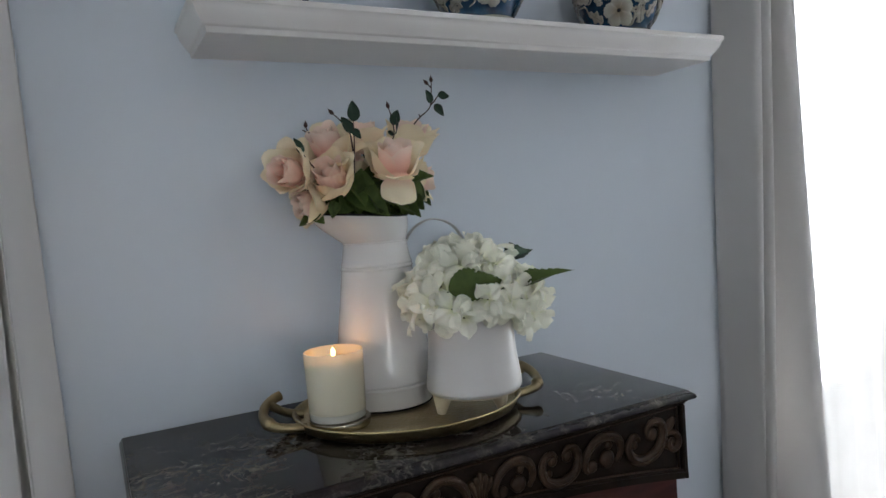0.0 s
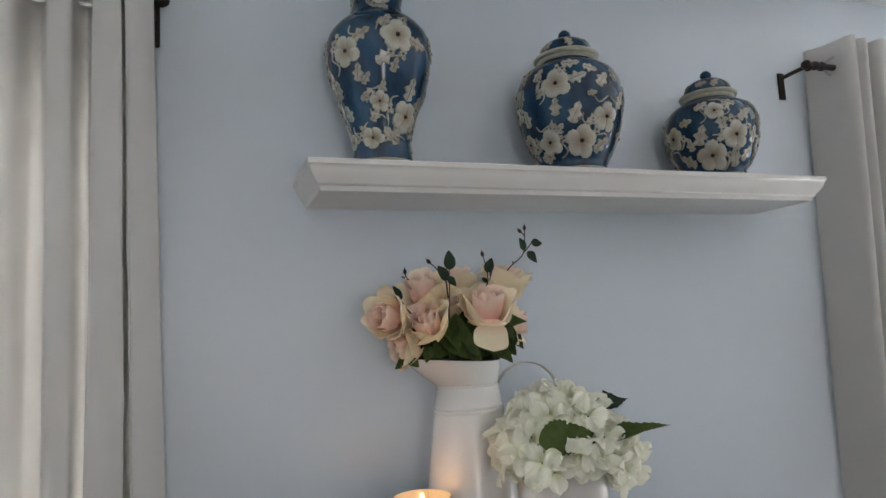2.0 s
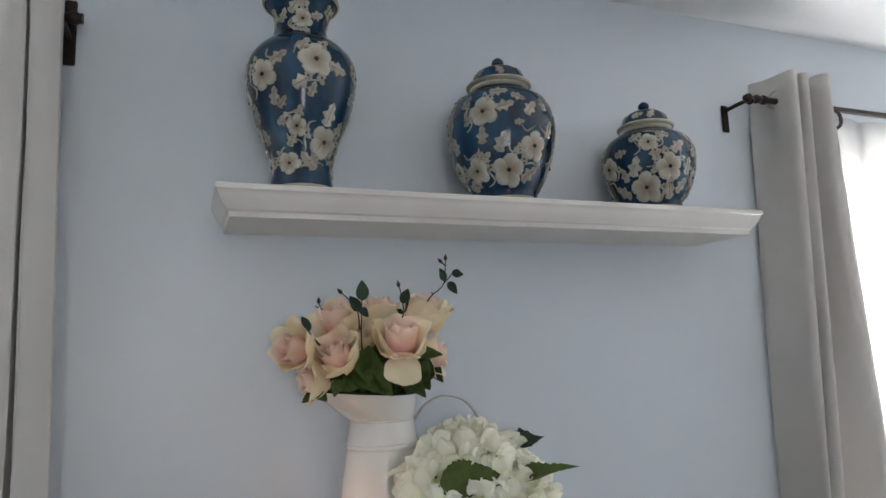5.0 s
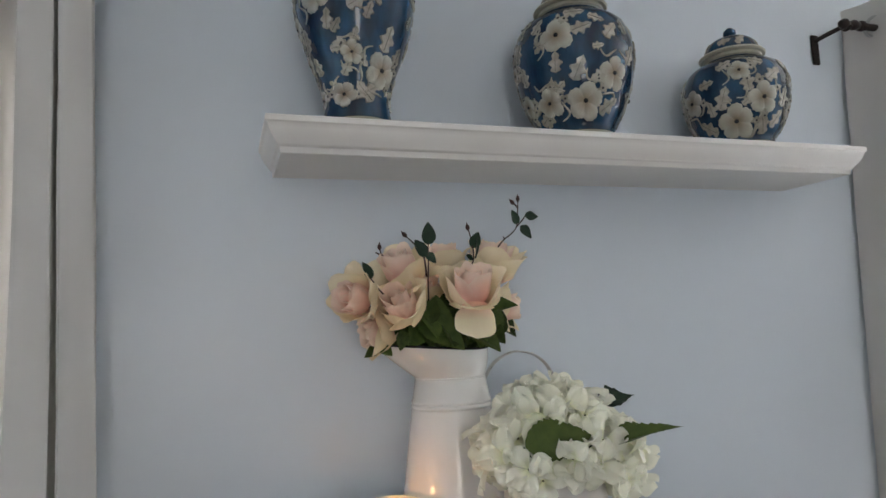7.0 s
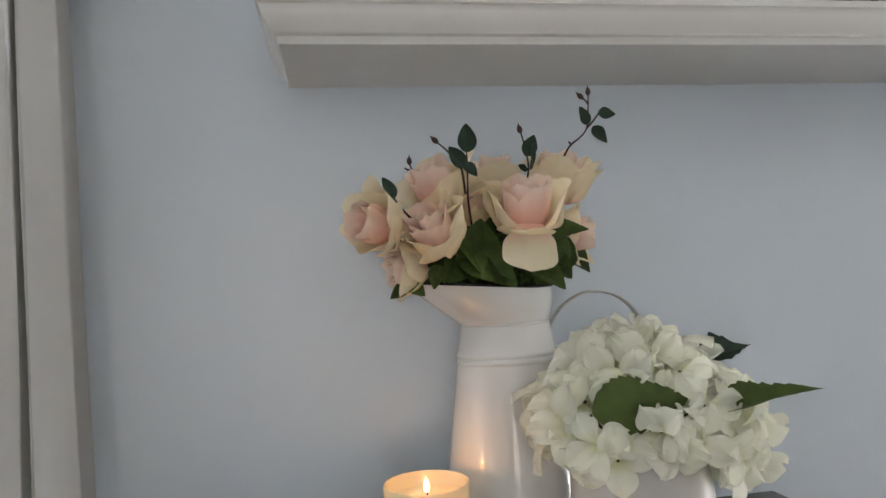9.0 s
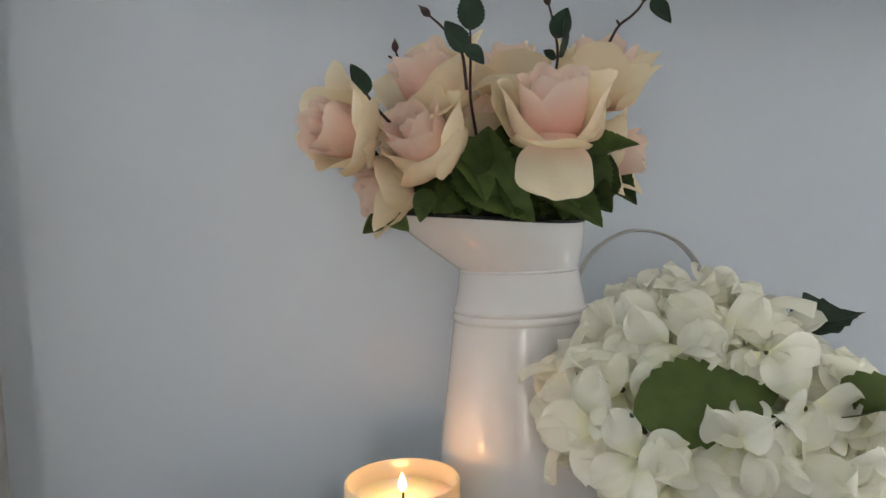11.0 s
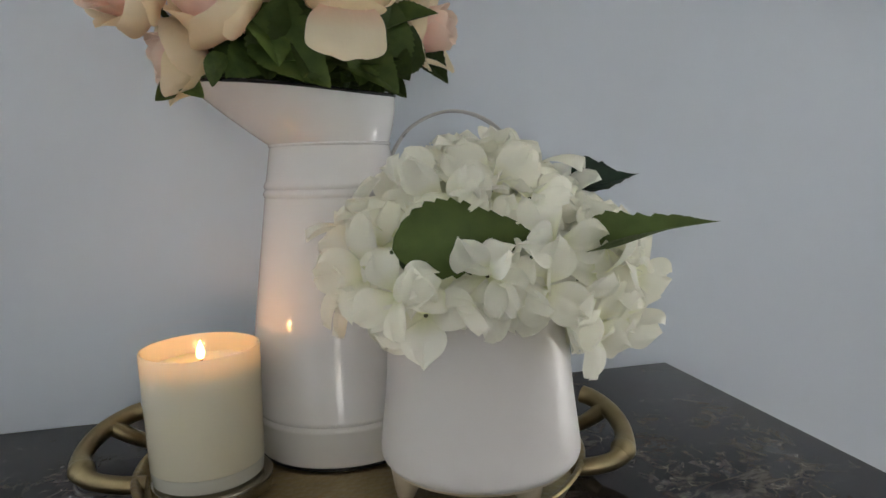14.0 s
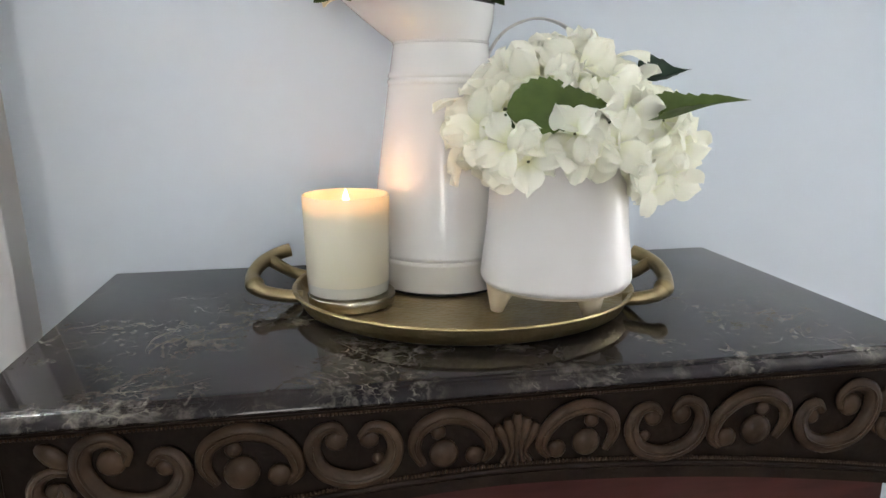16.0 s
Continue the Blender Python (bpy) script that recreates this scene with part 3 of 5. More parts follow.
def decorate(ob, body, profile, zones, count, seed, facing_to=0.0, flowers=(), sprays=()):
    """Raised blossoms, leaves and branches over a turned body. flowers and sprays name the front's own: how far across (-1 to 1), height, size (and the leaf's turn)."""
    rng = random.Random(seed)
    low, high = zones
    done = [(facing_to + math.asin(u), z, size) for u, z, size in flowers]
    own = len(done)
    taken = [*done, *((facing_to + math.asin(u), z, size * 0.7) for u, z, size, _ in sprays)]
    tries = 0
    while len(done) < count and tries < 4000:
        tries += 1
        theta, z = rng.uniform(0, 2 * math.pi), rng.uniform(low, high)
        size = rng.choice((0.033, 0.031, 0.027, 0.022, 0.018))
        r = profile_at(profile, z)
        size *= min(1.0, r / 0.075)
        if z - size * 0.8 < low - 0.006 or z + size * 0.8 > high + 0.006 or (flowers and math.cos(theta - facing_to) > 0.35):
            continue
        if any(math.hypot((abs((theta - a + math.pi) % (2 * math.pi) - math.pi)) * r, z - b) < (size + c) * 1.02 for a, b, c in taken):
            continue
        done.append((theta, z, size))
        taken.append((theta, z, size))
    for k, (theta, z, size) in enumerate(done):
        part("blossom", blossom(profile, theta, z, size, rng.uniform(0, 6), 5), M_BLOOM, body)
        dot = facing(wrap(profile, theta, z, 0, 0, 0.0022), (math.cos(theta), math.sin(theta), 0))
        part("blossom_centre", ball(0.0036 * size / 0.026, dot, scale=(1, 1, 0.7), u=10, v=6), M_PISTIL, body)
        for side in range(3 if k < own else 4):
            way = rng.uniform(0, 6.28)
            y = size * 1.10 * math.sin(way)
            if low < z + y < high:
                a = theta + size * 1.10 * math.cos(way) / profile_at(profile, z)
                part("leaf", relief_leaf(profile, a, z + y, rng.uniform(0.013, 0.020), way + rng.uniform(-0.4, 0.4)), M_BLOSSOM, body)
                dot = facing(wrap(profile, a, z + y, 0, 0, 0.0012), (math.cos(a), math.sin(a), 0))
                part("bud_dot", ball(0.0024, dot, scale=(1, 1, 0.6), u=8, v=6), M_PISTIL, body)
    for u, z, size, turn in sprays:
        a = facing_to + math.asin(u)
        part("leaf", relief_leaf(profile, a, z, size, radians(turn)), M_BLOSSOM, body)
        part("leaf_vein", relief_vein(profile, a, z, size, radians(turn)), M_VEIN, body)
    for theta, z, size in [*done, *done[:own], *done[:own]]:
        way = rng.uniform(0, 6.28)
        x, y = (size * 1.2) * math.cos(way), (size * 1.2) * math.sin(way)
        if low < z + y < high:
            r = profile_at(profile, z)
            part("branch", relief_vine(profile, theta + x / r, z + y, 0.017, way + 1.2, rng.uniform(-0.9, 0.9)), M_BLOSSOM, body)


def relief_vein(profile, theta, z0, size, spin):
    pts = [wrap(profile, theta, z0, size * t * math.cos(spin), size * t * math.sin(spin), 0.0016) for t in np.linspace(-0.7, 0.6, 7)]
    return tube(pts, 0.0006, 6)


def dense(profile, steps=5):
    return [(max(0.0, float(r)), float(z)) for r, z in smooth_line(profile, steps)]


def tall_vase(x, y):
    ob = thing("vase", x, y, SHELF_Z, "tall baluster vase, cobalt blue with cream relief blossoms", "vase", "blue and white vases")
    prof = dense([(0.0605, 0.012), (0.056, 0.040), (0.0565, 0.058), (0.067, 0.095), (0.086, 0.145), (0.100, 0.195), (0.1045, 0.235), (0.099, 0.268), (0.080, 0.294), (0.059, 0.309), (0.051, 0.325), (0.049, 0.345), (0.054, 0.368), (0.066, 0.386), (0.0715, 0.391)])
    body = part("body", lathe([(0.0, 0.006), (0.058, 0.006), *prof, (0.068, 0.393), (0.060, 0.382), (0.045, 0.345), (0.045, 0.32)], 72), M_COBALT, ob)
    part("rim_band", lathe([(0.0712, 0.3885), (0.0745, 0.3895), (0.0758, 0.393), (0.0750, 0.3965), (0.0715, 0.3985), (0.067, 0.397), (0.066, 0.392)], 64), M_BAND, ob, "cream unglazed lip")
    part("foot_ring", lathe([(0.0, 0.0), (0.060, 0.0), (0.0625, 0.003), (0.0625, 0.009), (0.0605, 0.0125)], 64), M_BAND, ob)
    decorate(ob, body, prof, (0.040, 0.285), 30, 5, radians(-99),
             [(-0.68, 0.212, 0.030), (0.25, 0.236, 0.033), (-0.12, 0.116, 0.019), (0.60, 0.092, 0.030), (-0.40, 0.052, 0.022)],
             [(-0.40, 0.240, 0.024, 30), (-0.52, 0.170, 0.021, 80), (-0.38, 0.158, 0.016, 50), (0.02, 0.194, 0.026, 30), (0.20, 0.180, 0.018, 70), (0.64, 0.226, 0.026, -10), (0.05, 0.266, 0.022, 60), (-0.06, 0.140, 0.018, 70), (-0.42, 0.124, 0.015, 0), (-0.26, 0.094, 0.018, 60), (0.60, 0.142, 0.028, 78), (0.86, 0.120, 0.022, 80), (0.20, 0.056, 0.026, 130), (0.42, 0.062, 0.018, 30), (-0.93, 0.150, 0.022, 80), (0.93, 0.185, 0.016, 80), (-0.90, 0.105, 0.020, 100)])
    decorate(ob, body, prof, (0.312, 0.378), 6, 8, radians(-99), [(0.05, 0.340, 0.020)], [(-0.25, 0.365, 0.020, 50), (0.10, 0.372, 0.018, 90), (0.62, 0.352, 0.018, 20), (-0.68, 0.350, 0.018, 60), (0.15, 0.316, 0.016, 100)])
    return ob


def ginger_jar(x, y, height, radius, base, mouth, lid_z, seed, label, count, facing_to, flowers, sprays):
    ob = thing("ginger_jar", x, y, SHELF_Z, label, "jar", "blue and white vases")
    prof = dense([(base, 0.008), (base * 1.0, 0.022), (base + (radius - base) * 0.35, lid_z * 0.20), (base + (radius - base) * 0.80, lid_z * 0.40), (radius, lid_z * 0.62), (radius * 0.965, lid_z * 0.76), (radius * 0.83, lid_z * 0.89), (mouth * 0.98, lid_z * 0.97), (mouth * 0.95, lid_z)])
    body = part("body", lathe([(0.0, 0.004), (base, 0.004), *prof], 72), M_COBALT, ob)
    part("foot_ring", lathe([(0.0, 0.0), (base * 0.99, 0.0), (base * 1.02, 0.003), (base * 1.01, 0.0085)], 56), M_BAND, ob)
    # lid: stepped unglazed rim, blue dome, knob
    rise = height - lid_z
    part("collar", lathe([(mouth * 0.93, lid_z - 0.004), (mouth * 0.98, lid_z), (mouth * 0.97, lid_z + 0.006), (mouth * 1.0, lid_z + 0.008)], 56), M_BAND, ob, "cream unglazed neck")
    lid = part("lid", lathe([(mouth * 0.9, lid_z + 0.007), (mouth * 1.07, lid_z + 0.007), (mouth * 1.10, lid_z + 0.011), (mouth * 1.06, lid_z + 0.0145), (mouth * 0.88, lid_z + 0.016), (mouth * 0.86, lid_z + 0.018)], 56), M_BAND, ob, "cream unglazed lid rim")
    dome = dense([(mouth * 0.86, lid_z + 0.0165), (mouth * 0.85, lid_z + rise * 0.33), (mouth * 0.74, lid_z + rise * 0.52), (mouth * 0.48, lid_z + rise * 0.65), (mouth * 0.17, lid_z + rise * 0.70)], 4)
    cap = part("dome", lathe([*dome, (0.0, lid_z + rise * 0.705)], 56), M_COBALT, lid)
    k = rise * 0.15
    part("knob", lathe([(k * 0.55, height - k * 2.1), (k * 0.6, height - k * 1.8), (k * 1.15, height - k * 1.3), (k * 1.1, height - k * 0.75), (k * 0.55, height - k * 0.2), (0, height)], 24), M_COBALT, lid, "dark blue pointed knob")
    decorate(ob, body, prof, (0.022, lid_z * 0.95), count, seed, facing_to, flowers, sprays)
    rng = random.Random(seed + 50)
    zed = lid_z + rise * 0.42
    for k in range(7):
        a = 2 * math.pi * k / 7 + rng.uniform(-0.2, 0.2)
        part("lid_leaf", relief_leaf(dome, a, zed, 0.017, rng.uniform(0, 3)), M_BLOSSOM, lid)
    return ob


tall_vase(0.471, 1.338)
ginger_jar(0.902, 1.336, 0.336, 0.1150, 0.0715, 0.0655, 0.256, 21, "lidded ginger jar, cobalt blue with cream relief blossoms", 28, radians(-117),
           [(-0.30, 0.176, 0.032), (0.62, 0.104, 0.031), (0.14, 0.056, 0.033), (-0.56, 0.060, 0.026)],
           [(0.10, 0.186, 0.026, 20), (-0.34, 0.128, 0.024, 85), (0.0, 0.221, 0.024, 0), (0.55, 0.182, 0.026, 50), (0.78, 0.196, 0.020, 100), (0.02, 0.112, 0.029, 65), (0.62, 0.050, 0.026, 40), (0.86, 0.145, 0.026, 70), (-0.86, 0.120, 0.024, 95), (-0.62, 0.205, 0.020, 60), (-0.90, 0.170, 0.022, 70), (-0.34, 0.082, 0.020, 40), (-0.72, 0.036, 0.020, 20), (0.34, 0.150, 0.014, 10), (0.36, 0.206, 0.020, -20)])
ginger_jar(1.294, 1.342, 0.277, 0.1065, 0.0700, 0.0610, 0.199, 33, "squat lidded ginger jar, blue with cream relief blossoms", 28, radians(-127),
           [(-0.12, 0.046, 0.034), (0.42, 0.088, 0.032), (-0.85, 0.102, 0.028), (0.0, 0.146, 0.022)],
           [(-0.32, 0.094, 0.030, 70), (0.60, 0.136, 0.027, 40), (0.46, 0.040, 0.026, 110), (-0.72, 0.044, 0.026, 140), (-0.58, 0.130, 0.020, 10), (-0.56, 0.078, 0.020, 100), (0.12, 0.122, 0.026, 100), (0.80, 0.092, 0.026, 80), (0.74, 0.050, 0.024, 60), (-0.28, 0.164, 0.020, 30), (0.32, 0.166, 0.020, 160), (0.90, 0.130, 0.020, 80), (0.12, 0.084, 0.016, 40)])

# ---- mantel cabinet ----
TOP_Z = 1.05
FX = 0.6165


def mantel():
    ob = thing("mantel_cabinet", FX, 1.23, 0, "dark carved mantel cabinet with marbled top and scroll frieze", "cabinet")
    o = Vector((FX, 1.23, 0))
    # top slab with an ogee edge: outset from the flat top, height below the top
    x0, x1, y0, y1 = 0.156, 1.083, 1.012, 1.4555
    prof = [(0.0, 0.0), (0.004, -0.0006), (0.007, -0.0018), (0.008, -0.0032), (0.0095, -0.0036), (0.0105, -0.0044), (0.016, -0.0066), (0.0195, -0.0100), (0.020, -0.0128), (0.0175, -0.0158), (0.010, -0.0168), (0.004, -0.0170)]
    bm = bmesh.new()
    last = None
    for out, z in prof:
        here = ring(bm, [Vector(p) - o for p in ((x0 - 0.4 * out, y1, TOP_Z + z), (x0 - 0.4 * out, y0 - out, TOP_Z + z), (x1 + 0.5 * out, y0 - out, TOP_Z + z), (x1 + 0.5 * out, y1, TOP_Z + z))])
        if last:
            bridge(bm, last, here)
        else:
            bm.faces.new(here)
        last = here
    bm.faces.new(last)
    part("top_slab", bm, M_MARBLE, ob, "dark brown marble top with cream veins")
    # frieze: backing board with an arched lower edge
    fy = 1.016
    a0, a1 = 0.160, 1.078
    ztop = TOP_Z - 0.0170

    def arch(x):
        return 0.940 - 0.052 * abs((x - FX) / 0.465) ** 1.7

    def banded(y_front, y_back, top_of, bottom_of, xs):
        bm = bmesh.new()
        last = None
        for x in xs:
            here = ring(bm, [Vector((x, y_front, top_of(x))) - o, Vector((x, y_front, bottom_of(x))) - o, Vector((x, y_back, bottom_of(x))) - o, Vector((x, y_back, top_of(x))) - o])
            if last:
                bridge(bm, last, here)
            else:
                bm.faces.new(here)
            last = here
        bm.faces.new(last)
        return bm

    xs = list(np.linspace(a0, a1, 49))
    part("frieze_board", banded(fy, 1.10, lambda x: ztop, lambda x: arch(x) - 0.002, xs), M_CARVED, ob, "dark bronzed wooden frieze board")
    cove = bmesh.new()
    last = None
    for dy, dz in ((-0.0002, -0.0003), (-0.0165, -0.0003), (-0.0160, -0.0025), (-0.0115, -0.0045), (-0.0085, -0.0075), (-0.0080, -0.0092), (-0.0002, -0.0095)):
        here = [cove.verts.new(Vector((x, fy + dy, ztop + dz)) - o) for x in xs]
        if last:
            bridge(cove, last, here, closed=False)
        last = here
    part("cornice_strip", cove, M_CARVED, ob)
    part("lower_band", banded(fy - 0.009, fy - 0.0002, lambda x: arch(x) + 0.006, lambda x: arch(x) - 0.006, xs), M_CARVED, ob)
    lip = [Vector((x, fy - 0.0055, arch(x) + 0.0085)) - o for x in xs]
    part("lower_lip", tube(lip, 0.0035, 8), M_CARVED, ob)
    for xe in (a0 + 0.006, a1 - 0.006):
        part("end_stile", box(bmesh.new(), xe - 0.006 - FX, xe + 0.006 - FX, fy - 0.010 - 1.23, fy - 0.0003 - 1.23, arch(xe) + 0.006, ztop - 0.0095, 0.002), M_CARVED, ob)
        inner = xe + (0.012 if xe < FX else -0.012)
        part("inner_bead", tube([Vector((inner, fy - 0.003, arch(inner) + 0.010)) - o, Vector((inner, fy - 0.003, ztop - 0.013)) - o], 0.003, 8), M_CARVED, ob)
    # bead rows, above and below the scrolls
    bead = mesh_of("bead", ball(0.0022, u=6, v=5, scale=(0.82, 0.9, 1.25)), M_RELIEF)
    for k in range(236):
        x = a0 + 0.018 + (a1 - a0 - 0.036) * k / 235
        one = part("bead", bead, M_RELIEF, ob)
        one.location = Vector((x, fy - 0.0032, ztop - 0.0118)) - o
    bm = bmesh.new()
    for k in range(236):
        x = a0 + 0.018 + (a1 - a0 - 0.036) * k / 235
        ball(0.0020, Matrix.Translation(Vector((x, fy - 0.0045, arch(x) + 0.0125)) - o), bm, 6, 5, (0.85, 0.9, 1.5))
    part("beading", bm, M_RELIEF, ob)["kind"] = "stuff"
    zc = 0.9825

    def sag(mirror, dx):
        return 0.026 * dx if mirror > 0 else 0.0

    def scroll(points, r0, r1, mirror, dx, name="scroll"):
        line = smooth_line(points, 5)
        n = len(line)
        pts, rad = [], []
        for i, p in enumerate(line):
            s = i / (n - 1)
            pts.append(Vector((FX + 0.0165 + mirror * (dx + p[0]), fy - 0.0025 - 0.003 * math.sin(math.pi * s), zc + p[1] - sag(mirror, dx))) - o)
            rad.append(1.42 * r0 * math.sin(math.pi * (0.12 + 0.80 * s)) ** 0.7 + r1 * s)
        part(name, tube(pts, rad, 12, flat=0.62), M_RELIEF, ob)
        # a fine raised line along the band's crest
        crest = [p + Vector((0, -0.60 * r, 0)) for p, r in zip(pts, rad)]
        part("scroll_rib", tube(crest, [0.16 * r for r in rad], 6), M_RELIEF, ob)

    def knob(x, z, r, mirror, dx):
        m = Matrix.Translation(Vector((FX + 0.0165 + mirror * (dx + x), fy - 0.002, zc + z - sag(mirror, dx))) - o)
        part("boss", ball(r, m, u=14, v=10, scale=(1, 0.5, 1)), M_RELIEF, ob)

    def spiral(cx, cz, r, turns, start, way, n=12):
        return [(cx + r * (1 - 0.72 * t) * math.cos(start + way * turns * 2 * math.pi * t), cz + r * (1 - 0.72 * t) * math.sin(start + way * turns * 2 * math.pi * t)) for t in np.linspace(0, 1, n)]

    for mirror in (-1, 1):
        # ring scroll beside the palmette
        scroll([(0.028, -0.022), (0.036, -0.004), (0.030, 0.016), (0.008, 0.027), (-0.016, 0.022), (-0.033, 0.006), (-0.038, -0.012), (-0.030, -0.024)], 0.0058, 0.0005, mirror, 0.063)
        knob(0.013, 0.010, 0.0075, mirror, 0.063)
        knob(0.008, -0.012, 0.0145, mirror, 0.063)
        knob(-0.022, -0.017, 0.0095, mirror, 0.063)
        # open double curl
        scroll([(-0.006, 0.012), (-0.016, 0.022), (-0.031, 0.018), (-0.038, 0.0), (-0.028, -0.021), (0.0, -0.029), (0.028, -0.018), (0.038, 0.004), (0.032, 0.021), (0.017, 0.025), (0.008, 0.013)], 0.0058, 0.0008, mirror, 0.155)
        knob(-0.014, 0.010, 0.0095, mirror, 0.155)
        knob(0.016, 0.011, 0.0105, mirror, 0.155)
        knob(-0.022, -0.010, 0.0060, mirror, 0.155)
        # large ring scroll
        scroll([(0.030, -0.022), (0.040, -0.002), (0.034, 0.018), (0.010, 0.029), (-0.016, 0.025), (-0.036, 0.008), (-0.042, -0.014), (-0.032, -0.027)], 0.0062, 0.0005, mirror, 0.248)
        knob(0.014, 0.011, 0.0080, mirror, 0.248)
        knob(0.008, -0.012, 0.0165, mirror, 0.248)
        knob(-0.025, -0.018, 0.011, mirror, 0.248)
        # S scroll at the end
        scroll([(-0.016, 0.004), (-0.024, 0.014), (-0.036, 0.011), (-0.043, -0.004), (-0.034, -0.023), (-0.008, -0.032), (0.024, -0.022), (0.040, 0.004), (0.036, 0.026), (0.017, 0.032), (0.003, 0.020), (0.006, 0.006)], 0.0066, 0.001, mirror, 0.348)
        knob(0.016, 0.009, 0.0125, mirror, 0.348)
        knob(-0.028, 0.0, 0.0085, mirror, 0.348)
        # leaf and curl in the corner
        for lift, size in ((0.018, 0.019), (-0.022, 0.016)):
            part("corner_leaf", ball(size, Matrix.Translation(Vector((FX + 0.0165 + mirror * 0.410, fy - 0.001, zc + lift - sag(mirror, 0.410))) - o) @ Matrix.Rotation(-mirror * 0.7 * (1 if lift > 0 else -0.3), 4, "Y"), u=14, v=10, scale=(0.95, 0.26, 0.5)), M_RELIEF, ob)
        scroll(spiral(0.0, -0.014, 0.020, 1.0, 2.2, -1), 0.005, 0.001, mirror, 0.412)
        knob(0.0, -0.014, 0.008, mirror, 0.412)
    # palmette in the middle
    for k, ang in enumerate((-2, -1, 0, 1, 2)):
        tall = (0.040, 0.046, 0.051, 0.046, 0.040)[k]
        pts = [Vector((FX + 0.0165 + ang * (0.0036 + 0.0062 * t ** 1.6 + 0.0035 * max(0.0, 0.22 - t) / 0.22), fy - 0.003 - 0.002 * t, zc - 0.027 + tall * t)) - o for t in np.linspace(0, 1, 9)]
        part("palmette_lobe", tube(pts, [0.0030, 0.0024, 0.0022, 0.0027, 0.0035, 0.0046, 0.0057, 0.0058, 0.0034], 10), M_RELIEF, ob)
    # body below
    part("cabinet_body", box(bmesh.new(), a0 + 0.003 - FX, a1 - 0.003 - FX, 1.035 - 1.23, 1.4545 - 1.23, 0.10, ztop - 0.001), M_MAHOGANY, ob, "red brown mahogany body", smooth=False)
    for mirror in (-1, 1):
        part("door", box(bmesh.new(), min(mirror * 0.004, mirror * 0.44), max(mirror * 0.004, mirror * 0.44), 1.027 - 1.23, 1.0345 - 1.23, 0.13, 0.84, 0.003), M_MAHOGANY, ob, "red brown mahogany door")
    part("plinth", box(bmesh.new(), a0 - FX, a1 - FX, 1.02 - 1.23, 1.4545 - 1.23, 0.0, 0.0995, 0.004), M_CARVED, ob)
    return ob


mantel()

# ---- tray ----
TRAY_X, TRAY_Y, TRAY_RZ = 0.625, 1.240, -12.0
TRAY_FLOOR = TOP_Z + 0.010


def serving_tray():
    ob = thing("serving_tray", TRAY_X, TRAY_Y, TOP_Z, "oval hammered antique brass tray with looped handles", "tray", rz=TRAY_RZ)
    ax, ay = 0.958, 0.835
    prof = [(0.0, 0.001), (0.17, 0.001), (0.196, 0.0012), (0.2075, 0.006), (0.2125, 0.015), (0.2150, 0.0212), (0.218, 0.0225), (0.2192, 0.0240), (0.2175, 0.0258), (0.2150, 0.0258), (0.2125, 0.0238), (0.2095, 0.0165), (0.2060, 0.0112), (0.2020, 0.0098), (0.0, 0.0098)]
    part("dish", lathe(prof, 96, ax=ax, ay=ay), M_TRAYFLOOR, ob)
    for side in (-1, 1):
        rng = random.Random(side + 4)
        line = smooth_line([(0.190, -0.047, 0.017), (0.212, -0.051, 0.019), (0.238, -0.049, 0.023), (0.253, -0.038, 0.029), (0.260, -0.020, 0.036), (0.258, 0.002, 0.043), (0.250, 0.020, 0.048), (0.238, 0.034, 0.052), (0.228, 0.040, 0.054)], 6)
        n = len(line)
        reach = 0.80 if side > 0 else 0.97
        pts = [Vector((side * (0.19 + reach * (p[0] - 0.19)), p[1], p[2])) for p in line]
        rad = [0.0078 + 0.0030 * math.exp(-((i / n - 0.36) / 0.07) ** 2) + 0.0012 * (i / n) for i in range(n)]
        part("handle", tube(pts, rad, 16), M_BRASS, ob, "knobbly cast brass loop handle")
        branch = smooth_line([(0.250, 0.018, 0.047), (0.236, 0.022, 0.036), (0.222, 0.030, 0.026), (0.205, 0.034, 0.020), (0.188, 0.035, 0.017)], 5)
        part("handle_branch", tube([Vector((side * (0.19 + reach * (p[0] - 0.19)), p[1], p[2])) for p in branch], [0.0085 - 0.0012 * math.sin(math.pi * k / (len(branch) - 1)) for k in range(len(branch))], 14), M_BRASS, ob)
        knot = ball(0.0115, Matrix.Translation((side * (0.19 + reach * 0.062), -0.040, 0.029)), u=16, v=10, scale=(1.0, 1.1, 0.95))
        part("handle_knot", knot, M_BRASS, ob)
    return ob


M_TRAYFLOOR = material("hammered_brass", (0.43, 0.335, 0.175), 0.36, metal=1.0, second=(0.29, 0.22, 0.115), scale=20, amount=0.6)
_nt = M_TRAYFLOOR.node_tree
_vor = _nt.nodes.new("ShaderNodeTexVoronoi")
_vor.inputs["Scale"].default_value = 150
_bump = _nt.nodes.new("ShaderNodeBump")
_bump.inputs["Strength"].default_value, _bump.inputs["Distance"].default_value = 0.32, 0.0025
_co = _nt.nodes.new("ShaderNodeTexCoord")
_nt.links.new(_co.outputs["Object"], _vor.inputs["Vector"])
_nt.links.new(_vor.outputs["Distance"], _bump.inputs["Height"])
_nt.links.new(_bump.outputs["Normal"], _nt.nodes["Principled BSDF"].inputs["Normal"])
serving_tray()

# ---- candle ----


def turned_off(bm, dx, dy):
    bmesh.ops.translate(bm, vec=(dx, dy, 0), verts=bm.verts)
    return bm


